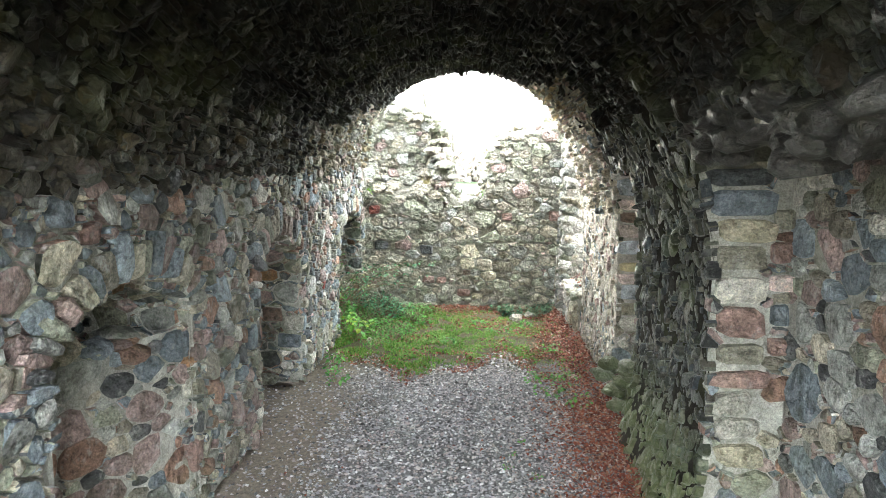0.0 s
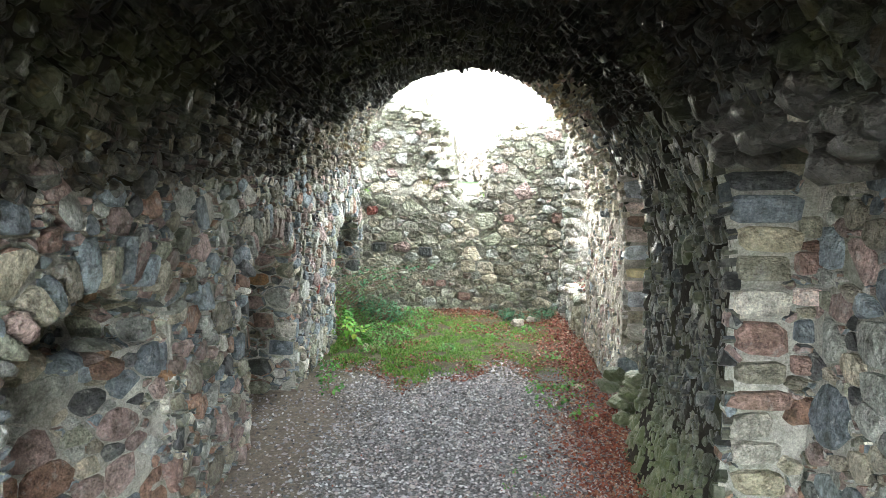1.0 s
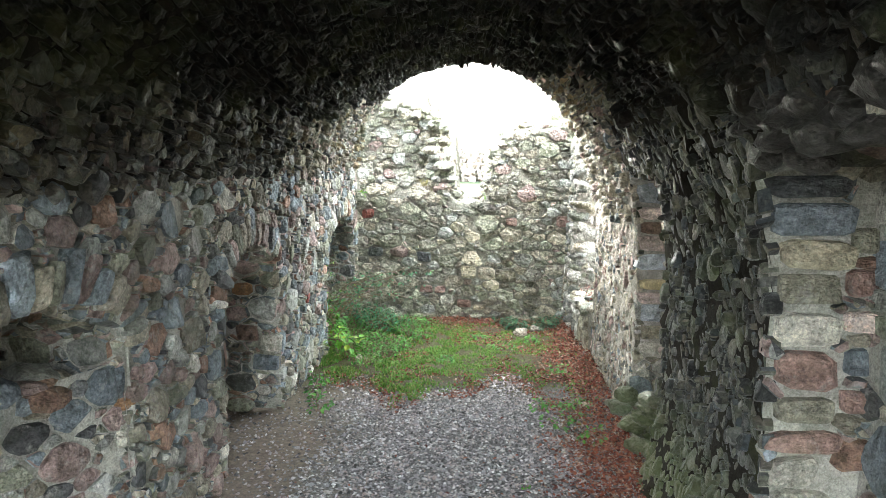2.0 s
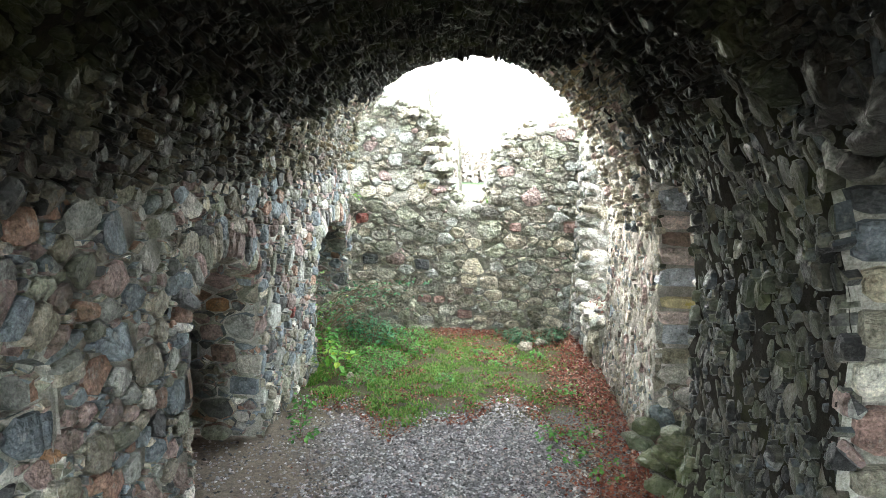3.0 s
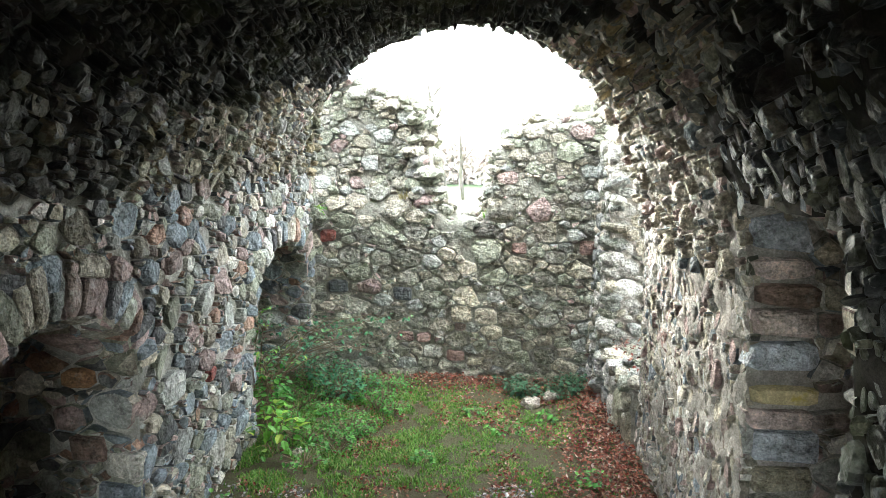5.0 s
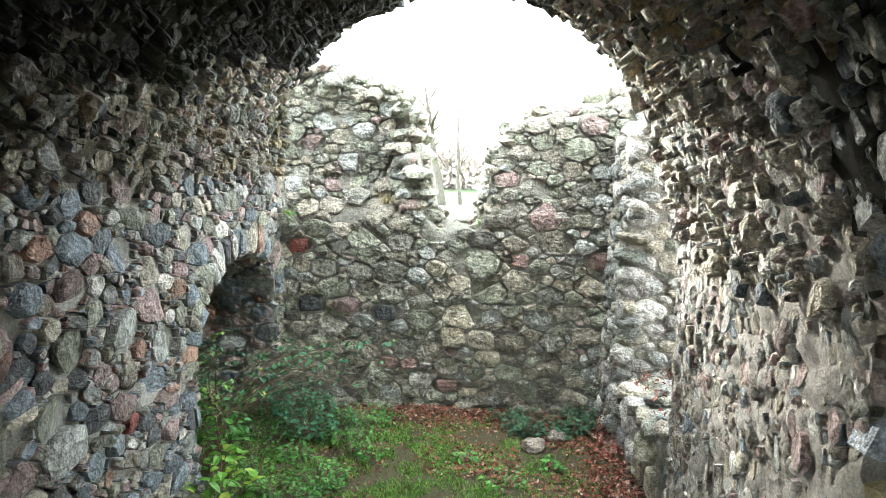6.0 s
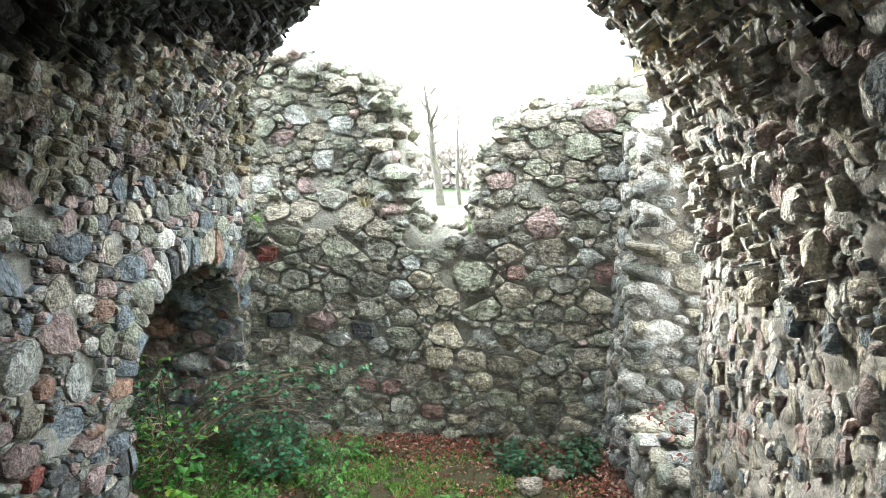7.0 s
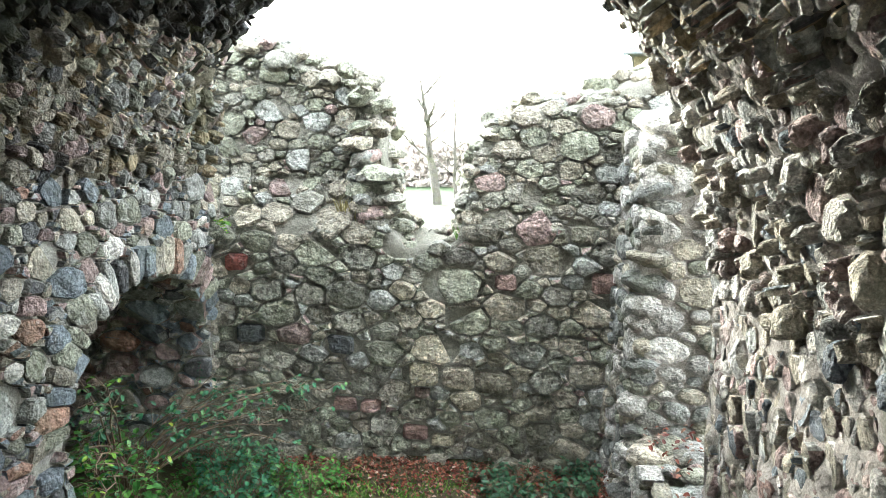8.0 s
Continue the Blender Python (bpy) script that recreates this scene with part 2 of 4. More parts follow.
def cut(poly, px, py, nx, ny):
    out = []
    for i in range(len(poly)):
        a, b = poly[i - 1], poly[i]
        da, db = (a[0] - px) * nx + (a[1] - py) * ny, (b[0] - px) * nx + (b[1] - py) * ny
        if (da <= 0) != (db <= 0):
            w = da / (da - db)
            out.append((a[0] + (b[0] - a[0]) * w, a[1] + (b[1] - a[1]) * w))
        if db <= 0:
            out.append(b)
    return out


def throw(u0, u1, v0, v1, rng, fixed, fine=False):
    """Random centres with radii, large ones first, none crowding another."""
    area = (u1 - u0 + 1) * (v1 - v0 + 1)
    pts = np.zeros((int(area * 7) + 50, 3))
    n = 0
    for f in fixed:
        pts[n] = f
        n += 1
    for lo, hi, tries in ((0.95, 1.25, 0.05), (0.7, 0.95, 0.4), (0.5, 0.7, 2.2), (0.36, 0.5, 6), (0.24, 0.36, 9)) + (((0.15, 0.24, 16),) if fine else ()):
        for _ in range(int(area * tries)):
            u, v, r = rng.uniform(u0 - 0.5, u1 + 0.5), rng.uniform(v0 - 0.5, v1 + 0.5), rng.uniform(lo, hi)
            q = pts[:n]
            if n and (((q[:, 0] - u) ** 2 + (q[:, 1] - v) ** 2) < ((q[:, 2] + r) * 0.88) ** 2).any():
                continue
            if n < len(pts):
                pts[n] = (u, v, r)
                n += 1
    return pts[:n]


def cells(u0, u1, v0, v1, w, h, rng, extra=(), ragged=False, fine=False):
    """Irregular fitted stones of many sizes over a rectangle: (centre, outline, fixed index) in (u, v)."""
    fixed = [(f[0] / w, f[1] / h, max(0.4, math.sqrt(f[2] / w * f[3] / h) * 0.62)) for f in extra]
    arr = throw(u0 / w, u1 / w, v0 / h, v1 / h, rng, fixed, fine)
    out = []
    for i, (su, sv, r) in enumerate(arr):
        if not (u0 / w <= su <= u1 / w and v0 / h <= sv <= v1 / h):
            continue
        d = arr[:, :2] - arr[i, :2]
        dist = (d * d).sum(1)
        near = np.argpartition(dist, min(30, len(dist) - 1))[:30]
        near = near[near != i]
        e = 1.5 * r + 0.15
        poly = [(su - e, sv - e), (su + e, sv - e), (su + e, sv + e), (su - e, sv + e)]
        for j in near:
            k = 0.5 + (r * r - arr[j, 2] ** 2) / (2 * dist[j])
            poly = cut(poly, su + d[j, 0] * k, sv + d[j, 1] * k, d[j, 0], d[j, 1])
            if len(poly) < 3:
                break
        if len(poly) < 3:
            continue
        if ragged:
            poly = cut(cut(poly, u0 / w - 0.15, 0, -1, 0), u1 / w + 0.15, 0, 1, 0)
        else:
            poly = cut(cut(poly, u0 / w, 0, -1, 0), u1 / w, 0, 1, 0)
            poly = cut(cut(poly, 0, v0 / h, 0, -1), 0, v1 / h, 0, 1)
        if len(poly) < 3:
            continue
        out.append(((su * w, sv * h), [(a * w, b * h) for a, b in poly], i if i < len(fixed) else -1))
    return out


def outline(poly, cutoff):
    """The stone's outline: short sides dropped, corners chipped."""
    p = [np.array(q) for q in poly]
    size = max(np.linalg.norm(np.ptp(np.array(p), axis=0)), 1e-6)
    p = [q for k, q in enumerate(p) if np.linalg.norm(q - p[k - 1]) > 0.14 * size]
    if len(p) < 3:
        return None
    p = np.array(p[:7])
    q = np.roll(p, -1, 0)
    return np.stack([p + (q - p) * cutoff, q + (p - q) * cutoff], 1).reshape(-1, 2)


def stone_mesh(panel, poly, proud, rng, joint=0.004, sink=0.03, sharp=0.5, lean=0.25, chip=(0.1, 0.28)):
    """One blocky, chipped fieldstone bedded in the surface."""
    ring = outline(poly, rng.uniform(*chip))
    if ring is None:
        return None
    count = len(ring)
    c = ring.mean(0)
    size = max(float(np.linalg.norm(ring - c, axis=1).mean()), 1e-4)
    keep = max(0.3, 1 - joint / size)
    ring = c + (ring - c) * keep
    p0, n, a, b = panel.at(*c)
    tu, tv = rng.uniform(-lean, lean), rng.uniform(-lean, lean)
    top_scale, mid_h = rng.uniform(0.62, 0.86), rng.uniform(0.5, 0.8)
    jitter = [1 + rng.uniform(-1, 0.6) * 0.12 * sharp for _ in range(count)]
    verts = []
    for scale, height in ((1.0, -sink), (rng.uniform(0.93, 1.0), proud * mid_h), (top_scale, proud)):
        for q, j in zip(ring, jitter):
            d = (q - c) * scale * j
            hh = height
            if height > 0:
                hh += (d[0] * tu + d[1] * tv) + proud * sharp * rng.uniform(-0.25, 0.25)
            if scale == 1.0:
                pp, nn, _, _ = panel.at(c[0] + d[0], c[1] + d[1])
                verts.append(tuple(pp + nn * hh))
            else:
                verts.append(tuple(Vector(panel.s(c[0] + d[0], c[1] + d[1])) + n * hh))
    off = (ring[rng.randrange(count)] - c) * top_scale * rng.uniform(0, 0.6)
    verts.append(tuple(Vector(panel.s(c[0] + off[0], c[1] + off[1])) + n * (proud * rng.uniform(0.95, 1.3) + off[0] * tu + off[1] * tv)))
    faces = []
    for r in (0, 1):
        for i in range(count):
            k = (i + 1) % count
            faces.append((r * count + i, r * count + k, (r + 1) * count + k, (r + 1) * count + i))
    faces += [(2 * count + i, 2 * count + (i + 1) % count, 3 * count) for i in range(count)]
    if panel.flip:
        faces = [tuple(reversed(f)) for f in faces]
    return verts, faces


def mortar_grid(panel, step, rough, pile, skip=None, seed=0.0, lift=0.0, freq=7):
    nu, nv = max(2, round((panel.u1 - panel.u0) / step)), max(2, round((panel.v1 - panel.v0) / step))
    verts, index, faces = [], {}, []
    for i in range(nu + 1):
        for j in range(nv + 1):
            u, v = panel.u0 + (panel.u1 - panel.u0) * i / nu, panel.v0 + (panel.v1 - panel.v0) * j / nv
            p, n, _, _ = panel.at(u, v)
            index[i, j] = len(verts)
            verts.append(tuple(p + n * (lift + rough * fbm(p, freq, seed))))
    for i in range(nu):
        for j in range(nv):
            u, v = panel.u0 + (panel.u1 - panel.u0) * (i + 0.5) / nu, panel.v0 + (panel.v1 - panel.v0) * (j + 0.5) / nv
            if skip and skip(u, v, Vector(panel.s(u, v))):
                continue
            f = (index[i, j], index[i + 1, j], index[i + 1, j + 1], index[i, j + 1])
            faces.append(tuple(reversed(f)) if panel.flip else f)
    pile.add(verts, faces)


def box(pile, x0, x1, y0, y1, z0, z1):
    v = [(x, y, z) for x in (x0, x1) for y in (y0, y1) for z in (z0, z1)]
    pile.add(v, [(0, 1, 3, 2), (4, 6, 7, 5), (0, 4, 5, 1), (2, 3, 7, 6), (0, 2, 6, 4), (1, 5, 7, 3)])


def lay(panel, wall, w, h, proud, rng, single, joined, skip=None, near=None, extra=(), special=None,
        joint=0.004, sharp=0.6, lean=0.25, push=None, pile=None, limit=300, gaps=0.0, ragged=False, smooth=True,
        tail=1.0, chip=(0.1, 0.28), crease=32, fine=False):
    """Beds stones over a panel: those in the near stretch as parts of the wall, the rest joined."""
    for (cu, cv), poly, fixed in cells(panel.u0, panel.u1, panel.v0, panel.v1, w, h, rng, extra, ragged, fine):
        p = Vector(panel.s(cu, cv))
        if fixed < 0 and ((skip and skip(cu, cv, p)) or rng.random() < gaps):
            continue
        if push:
            poly = [push(q) for q in poly]
        lo, hi = proud
        pr = rng.uniform(lo, hi) if rng.random() < tail else rng.uniform(lo, lo + (hi - lo) * 0.35)
        if fixed >= 0:
            fu, fv, fw, fh = extra[fixed]
            poly = [(fu + sx * fw / 2 * rng.uniform(0.82, 1.14), fv + sy * fh / 2 * rng.uniform(0.78, 1.12)) for sx, sy in ((-1, -1), (1, -1), (1, 1), (-1, 1))]
            pr = max(pr, lo + (hi - lo) * 0.6)
        made = stone_mesh(panel, poly, pr, rng, joint, sharp=sharp, lean=lean, chip=(0.05, 0.22) if fixed >= 0 else chip)
        if made is None:
            continue
        verts, faces = made
        if fixed >= 0 or (near and COUNT.get(wall.name, 0) < limit and near(p) and (not fine or max(q[0] for q in poly) - min(q[0] for q in poly) > 0.6 * w)):
            COUNT[wall.name] = COUNT.get(wall.name, 0) + 1
            mesh_object("stone", verts, faces, special[fixed] if fixed >= 0 else single, wall, smooth=smooth, crease=crease)
        else:
            pile.add(verts, faces)


COUNT = {}

# ---- the plan ----
XL, XR = -1.30, 0.83
XC, HALF = (XL + XR) / 2, (XR - XL) / 2
SPRING_L, SPRING_R, CROWN = 1.45, 1.10, 2.35
YF = 7.40


def vault_x_right(z):
    return XC + HALF * math.sqrt(max(0.0, 1 - (max(0.0, z - SPRING_R) / (CROWN - SPRING_R)) ** 2))


def arch_z(y, y0, y1, spring, crown):
    """Height of a segmental opening at y, or nothing outside it."""
    if not y0 < y < y1:
        return 0.0
    k = (y - (y0 + y1) / 2) / ((y1 - y0) / 2)
    return spring + (crown - spring) * math.sqrt(max(0.0, 1 - k * k))


# y0, y1, spring, crown, x of the back
LEFT_OPEN = [(2.08, 3.08, 0.92, 1.17, -1.78), (3.98, 4.87, 0.82, 1.12, -1.80), (6.12, 7.36, 0.62, 1.08, -2.25)]
RIGHT_OPEN = [(1.15, 2.75, 1.56, 1.72, 1.12), (3.93, 4.55, 1.45, 1.52, 1.16)]


def inside(y, z, openings, grow=0.0):
    for y0, y1, sp, cr, _ in openings:
        top = arch_z(y, y0 - grow, y1 + grow, sp, cr + grow)
        if top and z < top:
            return True
    return False


def pushed(openings, zmap):
    """Moves outline points that lie in an opening out to its nearer edge."""

    def f(q):
        y, z = q[0], zmap(q[1])
        for y0, y1, sp, cr, _ in openings:
            top = arch_z(y, y0, y1, sp, cr)
            if top and z < top:
                side = y0 if y - y0 < y1 - y else y1
                if z < sp or abs(y - side) < top - z:
                    return (side + (0.015 if side == y0 else -0.015), q[1])
                return (y, q[1] + top - z)
        return q

    return f


def opening_profile(y0, y1, spring, crown, sections=14):
    pts = [(y0, 0.0), (y0, spring)]
    for i in range(1, sections):
        a = math.pi * (1 - i / sections)
        pts.append(((y0 + y1) / 2 + math.cos(a) * (y1 - y0) / 2, spring + (crown - spring) * math.sin(a)))
    return pts + [(y1, spring), (y1, 0.0)]


def alcove(wall, op, face, rng, single, joined, pile, stones, deep_near=None, w=0.13, h=0.09, marked=()):
    """Lines one arched recess: both jambs and the soffit, then its back wall."""
    y0, y1, spring, crown, back = op
    curve, length = chain(opening_profile(y0, y1, spring, crown))
    depth = abs(back - face(0.5))
    sgn = 1 if back > 0 else -1

    def s(u, v):
        y, z = curve(v)
        x0 = face(z)
        return (x0 + (back - x0) * u / depth, y, z)

    side = Panel(s, 0.0, depth, 0.0, length, flip=sgn > 0)
    mortar_grid(side, 0.05, 0.007, pile, None, y0, -0.01, 10)
    lay(side, wall, w, h, (0.012, 0.035), rng, single, joined, near=deep_near, pile=stones, fine=True, chip=(0.06, 0.22), joint=0.002,
        ragged=True, extra=[(u, length - z, a, b) for u, z, a, b, _ in marked], special=[m[4] for m in marked])
    rear = Panel(lambda u, v: (back, u, v), y0 - 0.04, y1 + 0.04, 0.0, crown, flip=sgn > 0)
    hide = lambda u, v, p: v > arch_z(u, y0 - 0.06, y1 + 0.06, spring, crown + 0.05)
    mortar_grid(rear, 0.05, 0.007, pile, hide, y1, -0.006, 10)
    lay(rear, wall, w, h, (0.006, 0.025), rng, single, joined, skip=hide, pile=stones, joint=0.004, lean=0.08, near=deep_near, fine=True)


def voussoirs(wall, op, panel_at, rng, single, count, tall, material_list=None):
    """A ring of narrow stones set on edge round an arch."""
    y0, y1, spring, crown, _ = op
    yc, ra, rb = (y0 + y1) / 2, (y1 - y0) / 2, crown - spring
    edges = np.cumsum([0] + [rng.uniform(0.7, 1.3) for _ in range(count)])
    edges = edges / edges[-1]
    for e0, e1 in zip(edges, edges[1:]):
        out = tall * rng.uniform(0.8, 1.2)
        poly = []
        for e, r in ((e0, 0), (e1, 0), (e1, out), (e0, out)):
            a = math.pi * (1 - e)
            poly.append((yc + math.cos(a) * (ra + r), spring + math.sin(a) * (rb + r) - 0.01))
        verts, faces = stone_mesh(panel_at, poly, rng.uniform(0.015, 0.04), rng, 0.003, lean=0.15)
        COUNT[wall.name] = COUNT.get(wall.name, 0) + 1
        mesh_object("stone", verts, faces, single, wall, crease=32)

# ---- ground: one sheet to the horizon ----
def grass_edge(x):
    """Where the grass begins, along the passage."""
    return 5.3 + 0.22 * math.sin(x * 5.1 + 1.0) + 0.12 * math.sin(x * 13.0) - (0.55 if x > 0.35 else 0.0) * min(1, (x - 0.35) / 0.25)


def ground_z(x, y):
    z = 0.018 * fbm((x, y, 0), 1.1, 3.0) + 0.006 * fbm((x, y, 0), 6, 9.0)
    if -2.3 < x < 1.3 and 0 < y < 7.5:
        k = min(1.0, max(0.0, (y - grass_edge(x)) / 0.3))
        z += 0.02 * k
        z += 0.05 * math.exp(-((x - XR) / 0.12) ** 2) * (1 if y > 2.5 else 0)
    return z - 0.01


def ground_material():
    m, n, l, bsdf = nodes_of("ground_earth")
    pos = n.new("ShaderNodeNewGeometry").outputs["Position"]
    sep = n.new("ShaderNodeSeparateXYZ")
    l.new(pos, sep.inputs[0])
    wob = noise_node(n, l, pos, 2.6, 5, 0.6)
    yy = maths(n, l, "ADD", sep.outputs["Y"], maths(n, l, "MULTIPLY", maths(n, l, "SUBTRACT", wob, 0.5), 0.9))
    gravel = ramp(n, l, noise_node(n, l, pos, 90, 4, 0.8), [(0.35, (0.025, 0.023, 0.023)), (0.5, (0.12, 0.11, 0.112)), (0.68, (0.36, 0.345, 0.35))])
    soil = ramp(n, l, noise_node(n, l, pos, 40, 6, 0.7), [(0.3, (0.09, 0.07, 0.052)), (0.7, (0.25, 0.2, 0.155))])
    left = maths(n, l, "ADD", maths(n, l, "MULTIPLY", sep.outputs["X"], -1.0), maths(n, l, "MULTIPLY", maths(n, l, "SUBTRACT", wob, 0.5), 1.6))
    c = mix(n, l, "MIX", ramp(n, l, left, [(0.62, (0, 0, 0)), (1.0, (0.85, 0.85, 0.85))]), gravel, soil)
    turf = ramp(n, l, noise_node(n, l, pos, 55, 8, 0.8), [(0.3, (0.022, 0.018, 0.01)), (0.5, (0.07, 0.055, 0.03)), (0.6, (0.05, 0.07, 0.018)), (0.75, (0.16, 0.1, 0.06))])
    f = n.new("ShaderNodeMapRange")
    l.new(yy, f.inputs["Value"])
    f.inputs["From Min"].default_value, f.inputs["From Max"].default_value = 5.15, 5.45
    c = mix(n, l, "MIX", f.outputs[0], c, turf)
    lawn = ramp(n, l, noise_node(n, l, pos, 1.2, 8, 0.75), [(0.3, (0.02, 0.036, 0.011)), (0.7, (0.03, 0.047, 0.017))])
    g = n.new("ShaderNodeMapRange")
    l.new(sep.outputs["Y"], g.inputs["Value"])
    g.inputs["From Min"].default_value, g.inputs["From Max"].default_value = 8.2, 9.5
    c = mix(n, l, "MIX", g.outputs[0], c, lawn)
    # unseen ground behind gets the dark turf colour, to cut bounced light
    b = n.new("ShaderNodeMapRange")
    l.new(sep.outputs["Y"], b.inputs["Value"])
    b.inputs["From Min"].default_value, b.inputs["From Max"].default_value = 1.2, 0.6
    c = mix(n, l, "MIX", b.outputs[0], c, turf)
    l.new(c, bsdf.inputs["Base Color"])
    bsdf.inputs["Roughness"].default_value = 0.9
    bsdf.inputs["Specular IOR Level"].default_value = 0.25
    bump(n, l, bsdf, noise_node(n, l, pos, 110, 6, 0.75), 1.0, 0.012)
    return m


def build_ground():
    xs = sorted({round(v, 3) for v in [-900, -400, -150, -60, -25, -12, -6, -4, -3] + list(np.arange(-2.4, 1.9, 0.06)) + [2.2, 3, 4, 6, 12, 25, 60, 150, 400, 900]})
    ys = sorted({round(v, 3) for v in [-900, -300, -80, -25, -8, -3] + list(np.arange(-1, 8.2, 0.06)) + [9, 10.5, 13, 17, 22, 28, 36, 48, 70, 120, 300, 900]})
    verts = [(x, y, ground_z(x, y)) for x in xs for y in ys]
    k = len(ys)
    faces = [(i * k + j, (i + 1) * k + j, (i + 1) * k + j + 1, i * k + j + 1) for i in range(len(xs) - 1) for j in range(k - 1)]
    ob = mesh_object("ground", verts, faces, ground_material())
    return tagged(ob, "gravel floor turning to leafy turf and lawn beyond", "ground", kind="structure")


ground = build_ground()


# ---- left wall ----
LEFT_MARKS = [
    [(0.30, 0.47, 0.16, 0.1, M_BLUE), (0.12, 0.25, 0.26, 0.18, M_BRICKRED), (0.08, 0.78, 0.13, 0.13, M_BLUE), (0.07, 0.70, 0.14, 0.06, M_RUSTY), (0.09, 0.57, 0.17, 0.09, M_PALE)],
    [(0.09, 0.31, 0.16, 0.1, M_BLUE), (0.06, 0.43, 0.16, 0.1, M_PALE), (0.22, 0.78, 0.12, 0.08, M_RUSTY), (0.2, 0.5, 0.14, 0.1, M_BRICKRED)],
    [],
]


def build_left():
    rng = random.Random(11)
    mort, stones = Pile(), Pile()
    wall = new("wall_left", None)
    tagged(wall, "fieldstone wall with three low arched recesses", "wall", kind="structure")
    pts = [(XL, 0.0), (XL, SPRING_L)]
    for i in range(1, 8):
        a = math.asin(i / 7 * 0.07)
        pts.append((XC - HALF * math.cos(a), SPRING_L + (CROWN - SPRING_L) * math.sin(a)))
    curve, length = chain(pts)

    def s(u, v):
        x, z = curve(v)
        return (x, u, z)

    flat = Panel(s, 0.9, 7.40, 0.0, length + 0.02)
    front = Panel(s, 1.3, 7.40, 0.0, length)
    hole = lambda u, v, p: inside(u, v, LEFT_OPEN)
    mortar_grid(flat, 0.04, 0.011, mort, hole, 1.0, -0.012, 10)
    for op, marked in zip(LEFT_OPEN, LEFT_MARKS):
        alcove(wall, op, lambda z: XL, rng, M_MIXED, M_MIXED_J, mort, stones, w=0.12, h=0.075, marked=marked)
    spots = [(2.35, 1.36, 0.11, 0.08), (5.55, 0.58, 0.10, 0.07), (6.02, 0.50, 0.12, 0.09), (5.0, 0.32, 0.1, 0.07), (2.2, 1.44, .14, .11)]
    mats = [M_BRICKRED, M_RED, M_BLUE, M_BLUE, M_BLUE]
    lay(front, wall, 0.1, 0.07, (0.004, 0.028), rng, M_MIXED, M_MIXED_J,
        skip=lambda u, v, p: inside(u, v, LEFT_OPEN) or any(0 < arch_z(u, o[0] - 0.1, o[1] + 0.1, o[2], o[3] + 0.13) and o[2] < v < arch_z(u, o[0] - 0.1, o[1] + 0.1, o[2], o[3] + 0.13) for o in LEFT_OPEN),
        near=lambda p: p.y > 2.6, extra=spots, special=mats, push=pushed(LEFT_OPEN, lambda v: v), pile=stones, limit=255, ragged=True, fine=True, chip=(0.06, 0.22))
    # the foot of the vault overhangs the wall in rough jutting stones
    rise = [(XL + 0.004, SPRING_L + 0.045)]
    for i in range(1, 9):
        a = math.asin(0.06 + i / 8 * 0.38)
        rise.append((XC - HALF * math.cos(a) + 0.022, SPRING_L + (CROWN - SPRING_L) * math.sin(a)))
    arc, tall = chain(rise)
    # shade painted in: inner stretch in the dark copy, open end brighter
    for y0, y1, single, joined, bed, name in ((0.9, 4.9, M_SPRING_SHADE, M_SPRING_SHADE, M_MORTAR_D, "damp_springer"), (4.88, 7.36, M_SPRING, M_SPRING_J, M_MORTAR_B, "springer")):
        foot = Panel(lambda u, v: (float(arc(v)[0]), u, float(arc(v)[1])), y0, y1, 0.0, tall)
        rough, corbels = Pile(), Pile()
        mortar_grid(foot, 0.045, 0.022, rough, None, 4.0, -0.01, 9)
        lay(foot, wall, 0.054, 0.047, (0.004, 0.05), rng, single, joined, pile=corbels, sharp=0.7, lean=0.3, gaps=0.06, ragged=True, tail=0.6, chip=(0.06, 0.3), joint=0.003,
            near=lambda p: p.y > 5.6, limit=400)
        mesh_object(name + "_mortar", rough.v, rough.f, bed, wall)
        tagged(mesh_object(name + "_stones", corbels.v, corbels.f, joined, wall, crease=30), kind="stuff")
    # rubble that blocks the lower part of the first recess, set back towards its far side
    y0, y1 = LEFT_OPEN[0][:2]
    block = Panel(lambda u, v: (XL - 0.02 - 0.4 * (y1 - u) / (y1 - y0) - 0.03 * v, u, v), y0, y1, 0.0, 0.86)
    mortar_grid(block, 0.05, 0.012, mort, None, 6.0, 0.0, 9)
    lay(block, wall, 0.13, 0.1, (0.006, 0.03), rng, M_MIXED, M_MIXED_J, pile=stones, fine=True, joint=0.003, lean=0.15, near=lambda p: True, limit=600)
    for i in range(34):
        u = rng.uniform(y0 + 0.05, y1 - 0.04)
        boulder("stone", (XL - 0.06 - 0.4 * (y1 - u) / (y1 - y0) - rng.random() * 0.12, u, 0.84 + rng.uniform(-0.03, 0.04)), rng.uniform(0.04, 0.075), rng, M_MIXED, wall)
    for op, count in zip(LEFT_OPEN, (21, 22, 27)):
        voussoirs(wall, op, flat, rng, M_MIXED, count, 0.16)
    # unseen hull outside the recesses, added to keep sky light from leaking in
    body = Pile()
    box(body, -2.75, -2.35, -2.4, 8.0, -0.2, 2.1)
    mesh_object("outer_hull", body.v, body.f, M_MORTAR_F, wall, smooth=False)
    mesh_object("mortar", mort.v, mort.f, M_MORTAR, wall)
    tagged(mesh_object("rubble_stones", stones.v, stones.f, M_MIXED_J, wall, crease=32), kind="stuff")


